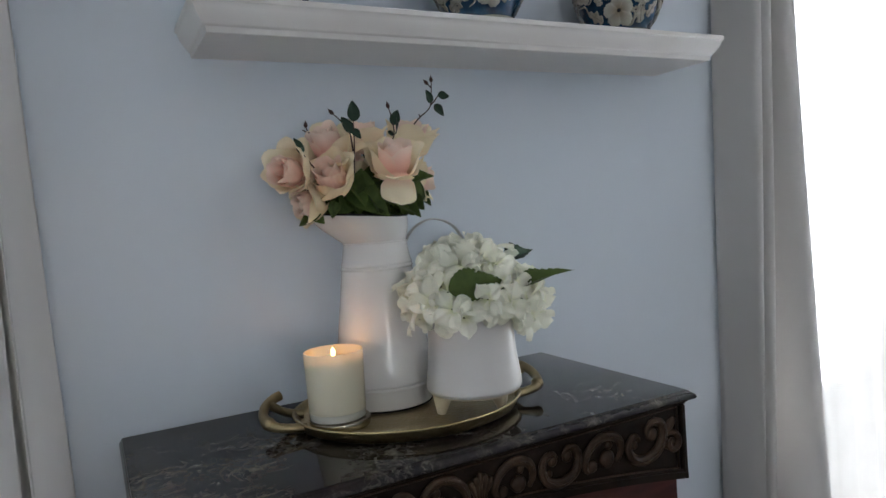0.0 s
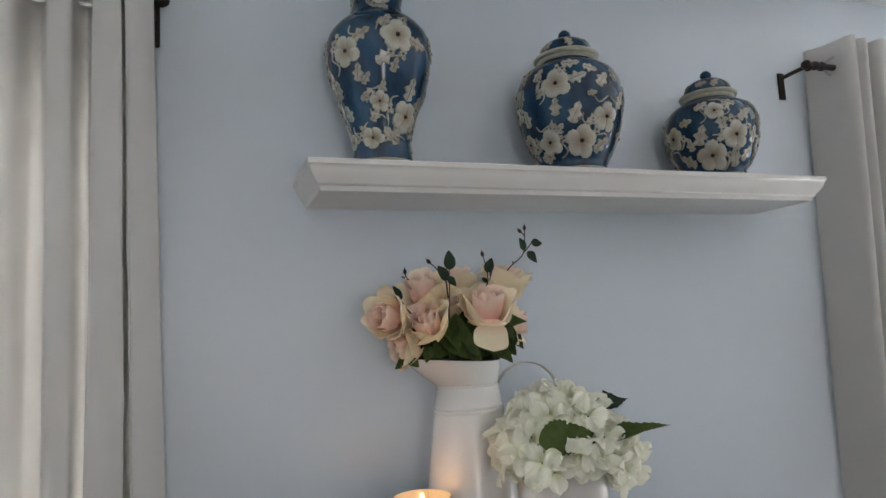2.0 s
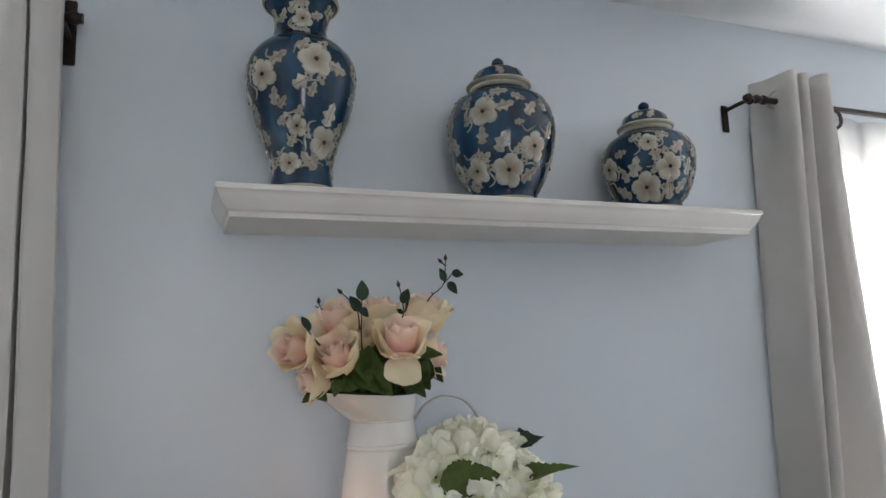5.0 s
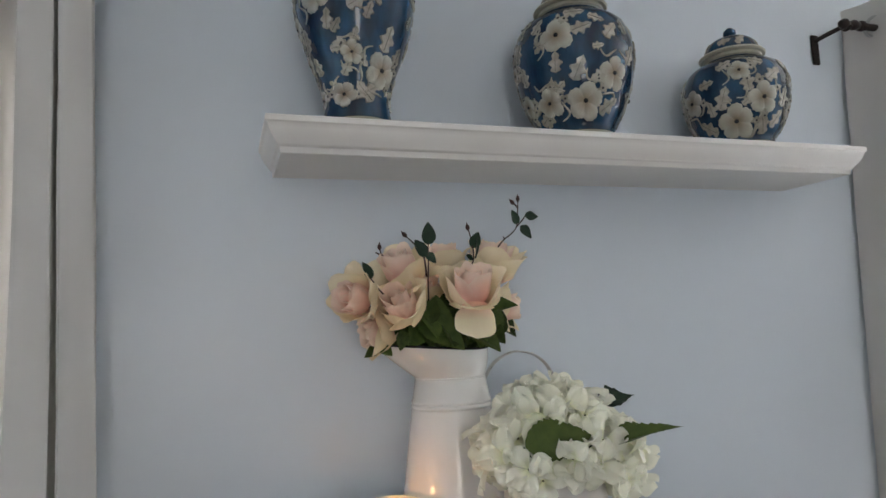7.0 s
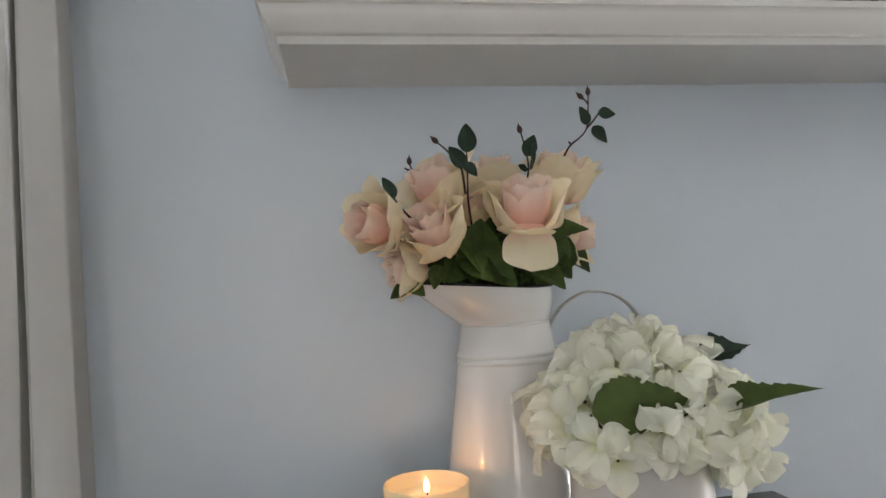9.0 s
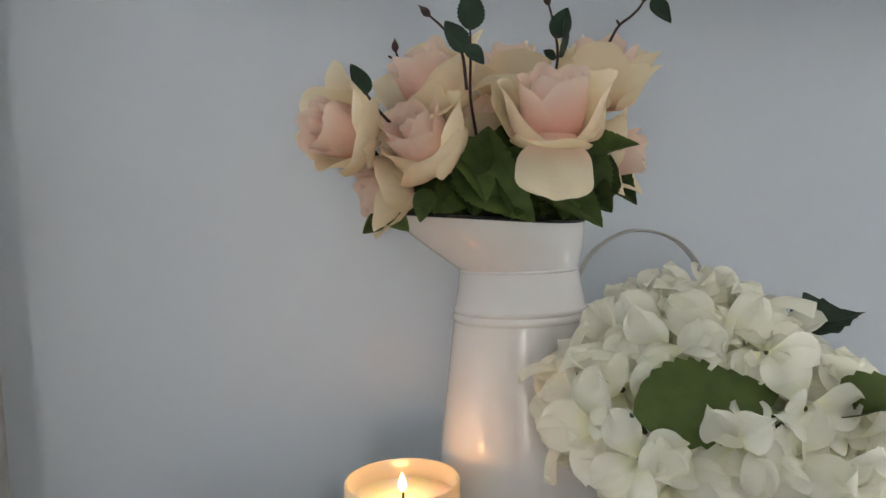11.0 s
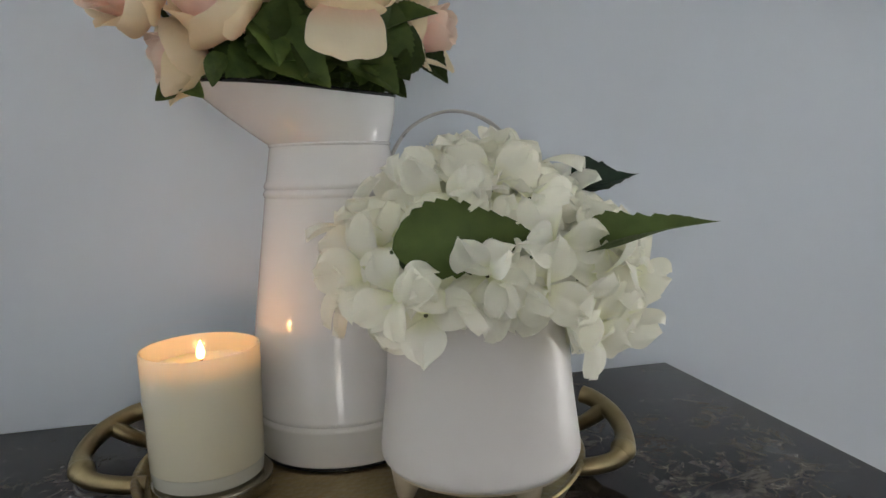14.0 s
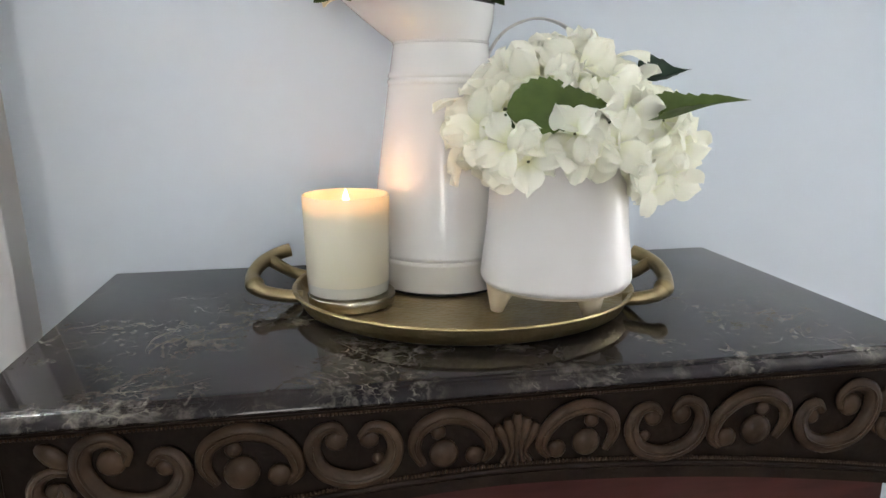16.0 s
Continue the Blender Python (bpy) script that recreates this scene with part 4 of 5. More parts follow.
def candle(x, y):
    ob = thing("candle", x, y, TRAY_FLOOR, "lit cream candle in a thick glass jar on the tray", "candle")
    part("jar_foot", turned_off(lathe([(0.0, 0.0), (0.049, 0.0), (0.0508, 0.0015), (0.0520, 0.0130), (0.0512, 0.0142), (0.049, 0.0145), (0.0, 0.0145)], 64), 0.003, -0.001), M_JARFOOT, ob, "shiny champagne metal disc under the jar")
    part("jar_base", lathe([(0.0, 0.0148), (0.0440, 0.0148), (0.0472, 0.0170), (0.0484, 0.0290), (0.0, 0.0290)], 72), M_JARBASE, ob, "thick greyish glass bottom")
    part("jar", lathe([(0.0, 0.0293), (0.0484, 0.0293), (0.0505, 0.1290), (0.0500, 0.1308), (0.0490, 0.1310), (0.0482, 0.1295), (0.0466, 0.0340), (0.0, 0.0325)], 72), M_JAR, ob, "frosted cream glass jar")
    part("wax", lathe([(0.0, 0.0345), (0.0440, 0.0350), (0.0458, 0.039), (0.0470, 0.1135), (0.044, 0.1145), (0.02, 0.1130), (0.0, 0.1125)], 56), M_WAX, ob, "soft cream wax")
    part("wick", tube([(0, 0, 0.111), (0.0005, 0, 0.117), (0.0010, 0, 0.1215)], 0.0011, 8), M_WICK, ob, "burnt black wick")
    part("flame", lathe([(0.0, 0.1195), (0.0018, 0.1199), (0.0029, 0.1212), (0.0036, 0.1232), (0.0038, 0.1252), (0.0035, 0.1274), (0.0029, 0.1297), (0.0020, 0.1321), (0.0011, 0.1343), (0.0005, 0.1358), (0.0, 0.1366)], 20), M_FLAME, ob, "small yellow flame")
    return ob


candle(0.484, 1.224)

# ---- enamel pitcher ----
PX, PY = 0.611, 1.308


def pitcher():
    ob = thing("pitcher", PX, PY, TRAY_FLOOR, "tall white enamel pitcher with black rim and wide spout", "pitcher", rz=6)
    zb = TRAY_FLOOR

    def rel(z):
        return z - zb

    body = [(0.0, 0.0), (0.0845, 0.0), (0.0868, 0.0025), (0.0872, 0.006), (0.0876, rel(1.094)), (0.0896, rel(1.097)), (0.0896, rel(1.100)), (0.0874, rel(1.1025)), (0.0896, rel(1.105)), (0.0896, rel(1.108)), (0.0876, rel(1.111)), (0.0862, rel(1.17)), (0.0756, rel(1.25)), (0.0676, rel(1.31)), (0.0668, rel(1.3145)), (0.0684, rel(1.317)), (0.0680, rel(1.3200)), (0.0660, rel(1.3225)), (0.0674, rel(1.325)), (0.0668, rel(1.328)), (0.0648, rel(1.331)), (0.0600, rel(1.362)), (0.0588, rel(1.3645))]
    part("body", lathe(body, 96), M_ENAMEL, ob)
    part("base_rim", lathe([(0.0, -0.0004), (0.0858, -0.0004), (0.0880, 0.001), (0.0878, 0.003), (0.0866, 0.0036)], 96), M_ENAMELRIM, ob, "black enamel base edge")

    def mouth(a, v):
        """The flared collar: a in radians, v from the neck (0) to the rim (1)."""
        toward = 0.5 + 0.5 * math.cos(a - math.pi)
        lip = toward ** 2.6
        r = 0.0588 + v * (0.0085 + 0.004 * toward + 0.062 * lip) + 0.0022 * math.sin(math.pi * v)
        z = rel(1.3645) + v * (0.048 + 0.009 * lip + 0.003 * toward - 0.004 * abs(math.sin(a)))
        return Vector((r * math.cos(a), r * math.sin(a) * (1 - 0.12 * v), z))

    n = 96
    bm = bmesh.new()
    angles = [2 * math.pi * i / n for i in range(n)]
    last = None
    for v in np.linspace(0, 1, 12):
        here = ring(bm, [mouth(a, v) for a in angles])
        if last:
            bridge(bm, last, here)
        last = here
    for v in np.linspace(1, 0, 8):
        here = ring(bm, [Vector((p.x * 0.972, p.y * 0.972, p.z)) for p in (mouth(a, v) for a in angles)])
        bridge(bm, last, here)
        last = here
    part("collar", bm, M_ENAMEL, ob)
    rim = [mouth(a, 1.0) * 1.0 for a in angles]
    rim = [Vector((p.x * 0.99, p.y * 0.99, p.z + 0.0004)) for p in rim]
    part("rim", tube([*rim, rim[0]], 0.0019, 8, caps=False), M_ENAMELRIM, ob, "black enamel rim")
    neck = [Vector((0.0592 * math.cos(a), 0.0592 * math.sin(a), rel(1.3645))) for a in np.linspace(0, 2 * math.pi, 80)]
    part("neck_bead", tube(neck, 0.0017, 8, caps=False), M_ENAMEL, ob)
    # strap handle
    line = smooth_line([(0.058, 0, rel(1.332)), (0.063, 0, rel(1.352)), (0.086, 0, rel(1.382)), (0.128, 0, rel(1.3985)), (0.174, 0, rel(1.387)), (0.204, 0, rel(1.352)), (0.210, 0, rel(1.300)), (0.195, 0, rel(1.23)), (0.150, 0, rel(1.165)), (0.085, 0, rel(1.135))], 6)
    bm = bmesh.new()
    last = None
    for i, p in enumerate(line):
        a, b = line[max(i - 1, 0)], line[min(i + 1, len(line) - 1)]
        ahead = Vector(b - a).normalized()
        up = Vector((-ahead.z, 0, ahead.x))
        c = Vector(p)
        here = ring(bm, [c + s * Vector((0, 0.0048, 0)) + q * up for s, q in ((-1, -0.0010), (-0.93, 0.0014), (0, 0.0006), (0.93, 0.0014), (1, -0.0010), (0, -0.0018))])
        if last:
            bridge(bm, last, here)
        else:
            bm.faces.new(here)
        last = here
    bm.faces.new(last)
    part("handle", bm, M_ENAMEL, ob, "thin white strap handle")
    for s in (-1, 1):
        edge = [Vector((p[0], s * 0.0048, p[2])) for p in line]
        part("handle_edge", tube(edge, 0.0010, 6), M_STEEL, ob, "grey rolled handle edge")
    return ob


pitcher()

# ---- footed pot ----
POT_X, POT_Y = 0.715, 1.150


def footed_pot():
    ob = thing("flower_pot", POT_X, POT_Y, TRAY_FLOOR, "white glazed flared ceramic pot on cream peg feet", "pot")
    prof = dense([(0.0800, 0.0370), (0.0840, 0.0415), (0.0846, 0.049), (0.0822, 0.070), (0.0785, 0.100), (0.0762, 0.135), (0.0758, 0.165), (0.0762, 0.178)], 5)
    part("body", lathe([(0.0, 0.0345), (0.074, 0.0350), *prof, (0.0752, 0.1800), (0.0735, 0.1795), (0.0725, 0.176), (0.0715, 0.12), (0.0, 0.118)], 80), M_CERAMIC, ob)
    part("base_edge", lathe([(0.0, 0.0330), (0.0745, 0.0330), (0.0795, 0.0350), (0.0808, 0.0375)], 64), M_FOOTCLAY, ob, "cream bisque underside edge")
    for a, out in ((-50, 0.048), (70, 0.055), (172, 0.066)):
        c, s = math.cos(radians(a)), math.sin(radians(a))
        pts = [(0.92 * out * c, 0.92 * out * s, 0.0345), (0.96 * out * c, 0.96 * out * s, 0.016), (out * c, out * s, 0.0)]
        part("foot", tube(pts, [0.0190, 0.0128, 0.0072], 18), M_FOOTCLAY, ob, "cream bisque tapered foot")
    return ob


footed_pot()

# ---- roses ----


def rose_petal(length, half, start, lean, cup, ruffle, seed):
    """One petal growing up round the rose's axis (z), centred on +x. lean: its angle off the axis at even steps from the base to the lip.
    cup: the radius that it is curved to across; 0 wraps it round the axis."""
    rng = random.Random(seed)
    p0, p1 = rng.uniform(0, 6), rng.uniform(0, 6)
    steps = 30
    run = [(start, 0.0)]
    for k in range(steps):
        phi = float(np.interp((k + 0.5) / steps, np.linspace(0, 1, len(lean)), lean))
        run.append((run[-1][0] + math.sin(phi) * length / steps, run[-1][1] + math.cos(phi) * length / steps))
    at = [k / steps for k in range(steps + 1)]

    def f(u, v):
        s = 2 * u - 1
        w = v * (1 - 0.34 * abs(s) ** 2.1 + 0.03 * math.sin(3.5 * s + p1) + 0.018 * math.sin(9 * s + p0))
        r, z = float(np.interp(w, at, [q[0] for q in run])), float(np.interp(w, at, [q[1] for q in run]))
        bend = max(r, 0.006) if cup == 0 else cup
        a = s * half * math.sin(math.pi / 2 * min(1.0, 0.20 + 1.25 * v)) * (1 - 0.24 * max(0.0, v - 0.6) / 0.4) / bend
        r += 0.0016 * math.sin(4.2 * s + 5 * v + p1) * v * (1 - v) * 2
        r += ruffle * (math.sin(2.6 * s + p0) + 0.5 * math.sin(6 * s + p1)) * v * v + 0.0010 * noise.noise((6 * s + p0, 8 * v, p1))
        return (r - bend + bend * math.cos(a), bend * math.sin(a), z)

    return sheet(f, 14, 12)


# length, half width, start, lean, ruffle of the bud's layers, and how many petals in each
ROSE_BUD = ((0.056, 0.022, 0.002, (0.9, 0.25, 0.0, -0.05, 0.0), 0.0006, 3), (0.062, 0.032, 0.005, (1.25, 0.35, 0.02, -0.02, 0.12), 0.0009, 3), (0.062, 0.040, 0.008, (1.35, 0.50, 0.05, 0.02, 0.30), 0.0012, 3))
BUD_PETALS = [[mesh_of("petal", rose_petal(_l, _w, _r, _p, 0, _f, 10 * _k + v), M_ROSE_IN) for v in range(3)] for _k, (_l, _w, _r, _p, _f, _c) in enumerate(ROSE_BUD)]
# outer petals, from nearly closed to laid open
OUTER_LEAN = ((1.40, 0.80, 0.28, 0.08, 0.55), (1.40, 0.92, 0.48, 0.40, 1.15), (1.45, 1.10, 0.80, 0.85, 1.65), (1.50, 1.25, 1.10, 1.25, 1.90))
OUTER_PETALS = [[mesh_of("petal", rose_petal(0.067, 0.047, 0.009, lean, 0.037 + 0.007 * k, 0.0034, 60 + 10 * k + v), M_ROSE_OUT) for v in range(3)] for k, lean in enumerate(OUTER_LEAN)]


def hanging_petal():
    def f(u, v):
        s = 2 * u - 1
        w = 0.036 * math.sqrt(max(0.02, 1 - ((v - 0.56) / 0.50) ** 2)) if v > 0.12 else 0.014 + 0.10 * v
        x = w * s * (1 + 0.05 * math.sin(9 * v))
        return (x, 0.058 * v * (1 - 0.06 * s * s), -5.0 * x * x - 0.010 * math.sin(2.6 * v) + 0.0022 * math.sin(5 * s + 4 * v) * v)

    return sheet(f, 12, 12)


DROOPED = mesh_of("petal", hanging_petal(), M_ROSE_OUT)



def leaf_mesh(length, width, fold, bend, teeth, mat, seed=0, tip=1.0):
    """A serrated leaf from the origin along +y, its upper side facing +z, with a folded midrib."""
    def f(u, v):
        s = 2 * u - 1
        w = width * (math.sin(math.pi * v ** 0.75) ** 0.85 if tip >= 1 else math.sin(math.pi * v ** tip) ** 1.5)
        saw = 1 + (1.6 / teeth * (1 - (v * teeth) % 1.0) if abs(s) > 0.9 else 0)
        x = 0.5 * w * s * saw
        z = fold * abs(x) - bend * length * v * v + 0.03 * length * math.sin(6 * v + seed + 2 * s * w / width)
        z += 0.010 * length * abs(math.sin(math.pi * (7 * v - 1.6 * abs(s)))) * min(1.0, 3 * abs(s)) * min(1.0, 2 * w / width)
        return (x, length * v, z)

    return mesh_of("leaf", sheet(f, 10, 4 * int(teeth)), mat)


ROSE_LEAF = [leaf_mesh(0.062, 0.040, 0.35, 0.25, 13, M_LEAF, k) for k in range(3)]
DARK_LEAF = [leaf_mesh(0.030, 0.019, 0.2, 0.1, 11, M_DARKLEAF, k) for k in range(3)]
SEPAL = leaf_mesh(0.024, 0.008, 0.3, -0.5, 4, M_LEAF, 1)


def place(ob, m):
    ob.matrix_local = m
    return ob


def aim(origin, tip, up, twist=0.0):
    """A pose whose +y runs from origin to tip, and whose +z leans towards up."""
    y = (Vector(tip) - Vector(origin)).normalized()
    x = y.cross(Vector(up)).normalized()
    z = x.cross(y)
    m = Matrix((x, y, z)).transposed().to_4x4()
    return Matrix.Translation(origin) @ m @ Matrix.Rotation(twist, 4, "Y")


def rose(base, axis, size, spin, label, outer, leaves=(), drooped=None):
    """A rose that opens from base along axis, on a stem that runs down into the pitcher. outer: the turn of each outer petal
    (0: the side towards the room's middle and down, 90: its right), how far it is laid open (0 to 3), and its size."""
    x, y, z = base
    foot = Vector((PX + (x - PX) * 0.12, PY + (y - PY) * 0.12, 1.26))
    ob = thing("rose", *foot, label, "rose", "roses in the pitcher")
    low = Vector(base) - foot
    d = Vector(axis).normalized()
    rng = random.Random(int(1000 * x + 77 * spin))
    near = Vector((0, -0.7, -0.7))
    near = (near - d * near.dot(d)).normalized()
    m = Matrix((near, d.cross(near), d)).transposed().to_4x4()
    m = Matrix.Translation(low) @ m @ Matrix.Diagonal((size, size, size, 1))
    for layer, (*_rest, count) in enumerate(ROSE_BUD):
        for k in range(count):
            turn = 2 * math.pi * k / count + layer * 1.0 + spin + rng.uniform(-0.2, 0.2)
            grow = rng.uniform(0.96, 1.05)
            place(part("petal", BUD_PETALS[layer][k % 3], None, ob), m @ Matrix.Rotation(turn, 4, "Z") @ Matrix.Rotation(rng.uniform(-0.04, 0.05), 4, "Y") @ Matrix.Diagonal((1, 1, grow, 1)))
    for k, (turn, laid, grow) in enumerate(outer):
        place(part("petal", OUTER_PETALS[laid][(k + int(10 * spin)) % 3], None, ob), m @ Matrix.Rotation(radians(turn), 4, "Z") @ Matrix.Rotation(rng.uniform(-0.03, 0.05), 4, "Y") @ Matrix.Translation((0.0012 * (k % 3), 0, -0.001 * k)) @ Matrix.Diagonal((grow, grow, grow, 1)))
    if drooped is not None:
        place(part("petal", DROOPED, None, ob, "drooping cream outer petal"), aim(Vector(drooped[0]) - foot, Vector(drooped[1]) - foot, (0, -1, 0.2)))
    for k in range(5):
        a = 2 * math.pi * k / 5 + 0.3
        place(part("sepal", SEPAL, None, ob), facing(low, d, spin + a) @ pose(0, 0.004, 0, 20))
    part("hip", ball(0.0075 * size, Matrix.Translation(low + d * 0.001), u=12, v=8), M_STEM, ob, "green hip under the petals")
    part("stem", tube(smooth_line([(0, 0, 0), (low.x * 0.28, low.y * 0.28, low.z * 0.55), low * 0.8 - d * 0.012, low + d * 0.003], 5), [0.0026] * 15 + [0.005], 8), M_STEM, ob)
    for origin, tip, up in leaves:
        s = (Vector(tip) - Vector(origin)).length / 0.062
        place(part("leaf", ROSE_LEAF[rng.randrange(3)], None, ob), aim(Vector(origin) - foot, Vector(tip) - foot, up) @ Matrix.Diagonal((s, s, s, 1)))
    return ob


CREAM = "blush pink and cream cloth rose in full bloom"
rose((0.630, 1.238, 1.484), (-0.06, -0.44, 0.90), 1.14, 0.4, "large blush pink cloth rose with a drooping petal", [(180, 1, 1.0), (138, 1, 1.0), (225, 1, 1.0), (96, 0, 1.04), (264, 0, 1.02), (338, 2, 0.80), (22, 2, 0.76)],
     [((0.66, 1.27, 1.47), (0.700, 1.228, 1.488), (0, -0.8, 0.8)), ((0.62, 1.26, 1.45), (0.664, 1.205, 1.418), (0.2, -1, 0.5))], drooped=((0.624, 1.200, 1.486), (0.620, 1.182, 1.430)))
rose((0.526, 1.254, 1.468), (-0.50, -0.52, 0.66), 1.04, 1.9, CREAM, [(150, 0, 1.0), (215, 0, 0.95), (88, 0, 1.06), (25, 1, 0.98), (310, 0, 0.90)],
     [((0.55, 1.26, 1.46), (0.602, 1.205, 1.425), (0, -1, 0.5)), ((0.55, 1.27, 1.49), (0.568, 1.215, 1.442), (0.3, -1, 0.2))])
rose((0.461, 1.262, 1.494), (-0.80, -0.56, 0.14), 1.0, 0.9, CREAM, [(190, 1, 0.95), (250, 0, 0.9), (130, 1, 1.0), (78, 1, 1.05), (25, 1, 1.0), (320, 0, 0.9)], [((0.480, 1.275, 1.475), (0.505, 1.262, 1.432), (-0.2, -1, 0.3))])
rose((0.536, 1.288, 1.522), (-0.42, -0.26, 0.86), 1.10, 2.6, CREAM, [(180, 0, 1.0), (240, 1, 1.0), (110, 1, 1.0), (50, 1, 0.90), (300, 3, 0.92), (5, 3, 0.88), (65, 3, 0.86)])
rose((0.617, 1.338, 1.538), (-0.06, -0.12, 0.98), 1.0, 0.2, CREAM, [(0, 1, 1.0), (75, 1, 1.0), (150, 1, 1.0), (220, 1, 1.0), (290, 1, 1.0)])
rose((0.700, 1.320, 1.530), (0.10, -0.22, 0.96), 1.16, 1.1, CREAM, [(180, 0, 1.0), (120, 0, 1.0), (240, 0, 1.0), (330, 0, 0.98), (60, 0, 1.02), (20, 1, 0.9), (85, 1, 0.98), (280, 1, 0.92)])
rose((0.692, 1.305, 1.474), (0.86, -0.38, 0.10), 0.88, 2.2, CREAM, [(0, 2, 0.95), (72, 1, 1.0), (144, 2, 0.95), (216, 1, 1.0), (288, 1, 1.0)], [((0.69, 1.31, 1.47), (0.735, 1.29, 1.432), (0.4, -1, 0.3))])
rose((0.502, 1.276, 1.450), (-0.92, -0.16, -0.20), 0.88, 0.6, "cream cloth rose hanging over the spout", [(0, 0, 1.02), (60, 1, 0.96), (130, 0, 1.04), (195, 1, 1.0), (250, 1, 0.98), (310, 0, 1.05)],
     [((0.479, 1.262, 1.429), (0.497, 1.250, 1.408), (-0.4, -1, 0.3)), ((0.476, 1.268, 1.424), (0.459, 1.262, 1.405), (0.3, -1, -0.2)), ((0.517, 1.243, 1.444), (0.507, 1.233, 1.417), (-0.2, -1, 0.2))])
rose((0.580, 1.325, 1.482), (-0.10, -0.40, 0.90), 0.95, 2.9, CREAM, [(0, 0, 1.0), (90, 1, 1.0), (180, 1, 1.0), (270, 1, 1.0)])
rose((0.668, 1.378, 1.505), (0.2, 0.6, 0.75), 0.80, 1.4, CREAM, [(0, 1, 1.0), (90, 1, 1.0), (180, 1, 1.0), (270, 1, 1.0)])
rose((0.535, 1.365, 1.495), (-0.4, 0.55, 0.72), 0.80, 0.1, CREAM, [(0, 1, 1.0), (90, 1, 1.0), (180, 1, 1.0), (270, 1, 1.0)])

# foliage filling the mouth of the pitcher
foliage = thing("rose_foliage", PX, PY, 1.36, "dense dark green rose leaves filling the pitcher's mouth", "foliage")
_rng = random.Random(12)
for _k in range(44):
    _a = radians(_rng.uniform(0, 360)) if _k > 16 else radians(_rng.uniform(185, 355))
    _r0, _r1 = _rng.uniform(0.005, 0.035), _rng.uniform(0.045, 0.075)
    _z0 = _rng.uniform(1.415, 1.45)
    _p = Vector((_r0 * math.cos(_a), _r0 * math.sin(_a), _z0 - 1.36))
    _q = Vector((_r1 * math.cos(_a + _rng.uniform(-0.5, 0.5)), _r1 * math.sin(_a + _rng.uniform(-0.5, 0.5)), _z0 - 1.36 + _rng.uniform(0.008, 0.06)))
    _s = _rng.uniform(0.85, 1.2)
    place(part("leaf", ROSE_LEAF[_rng.randrange(3)], None, foliage), aim(_p, _q, (math.cos(_a) * 0.6, math.sin(_a) * 0.6, 0.8), _rng.uniform(-0.8, 0.8)) @ Matrix.Diagonal((_s, _s, _s, 1)))
for _k in range(18):
    _x = -0.085 + 0.009 * _k
    _p = Vector((_x * 0.7, _rng.uniform(-0.02, 0.02), 0.062 + _rng.uniform(0, 0.03)))
    _q = _p + Vector((_rng.uniform(-0.035, 0.02), -0.045 + 0.2 * abs(_x + 0.0), _rng.uniform(-0.012, 0.03)))
    _s = _rng.uniform(0.75, 1.05)
    place(part("leaf", ROSE_LEAF[_rng.randrange(3)], None, foliage), aim(_p, _q, (0, -0.5, 0.8), _rng.uniform(-0.9, 0.9)) @ Matrix.Diagonal((_s, _s, _s, 1)))
for _p, _q in (((0.54, 1.28, 1.44), (0.502, 1.245, 1.432)), ((0.55, 1.27, 1.452), (0.528, 1.228, 1.428)), ((0.56, 1.27, 1.46), (0.556, 1.222, 1.430)), ((0.60, 1.26, 1.452), (0.590, 1.212, 1.424)), ((0.64, 1.26, 1.45), (0.636, 1.212, 1.422)), ((0.66, 1.26, 1.442), (0.674, 1.218, 1.426)), ((0.566, 1.25, 1.425), (0.572, 1.238, 1.498)), ((0.585, 1.25, 1.43), (0.598, 1.242, 1.508)), ((0.655, 1.25, 1.43), (0.672, 1.238, 1.492)), ((0.53, 1.275, 1.43), (0.520, 1.252, 1.470)), ((0.68, 1.27, 1.43), (0.690, 1.245, 1.466))):
    _s = (Vector(_q) - Vector(_p)).length / 0.062
    place(part("leaf", ROSE_LEAF[_rng.randrange(3)], None, foliage), aim(Vector(_p) - Vector((PX, PY, 1.36)), Vector(_q) - Vector((PX, PY, 1.36)), (0.1, -1, 0.4), _rng.uniform(-0.4, 0.4)) @ Matrix.Diagonal((1.15 * _s, _s, _s, 1)))
# low leaves lying inside the rim
for _k in range(20):
    _x = -0.088 + 0.0072 * _k
    _p = Vector((_x * 0.75, -0.020, 0.040))
    _q = Vector((_x + _rng.uniform(-0.014, 0.014), -0.046 + 0.25 * max(0.0, abs(_x) - 0.03), 0.068 + _rng.uniform(-0.004, 0.016)))
    place(part("leaf", ROSE_LEAF[_rng.randrange(3)], None, foliage), aim(_p, _q, (0, -0.9, 0.4), _rng.uniform(-0.5, 0.5)) @ Matrix.Diagonal((0.75, 0.75, 0.75, 1)))
part("stem", tube([(0, 0, -0.2), (0, 0, 0.06)], 0.006, 8), M_STEM, foliage)


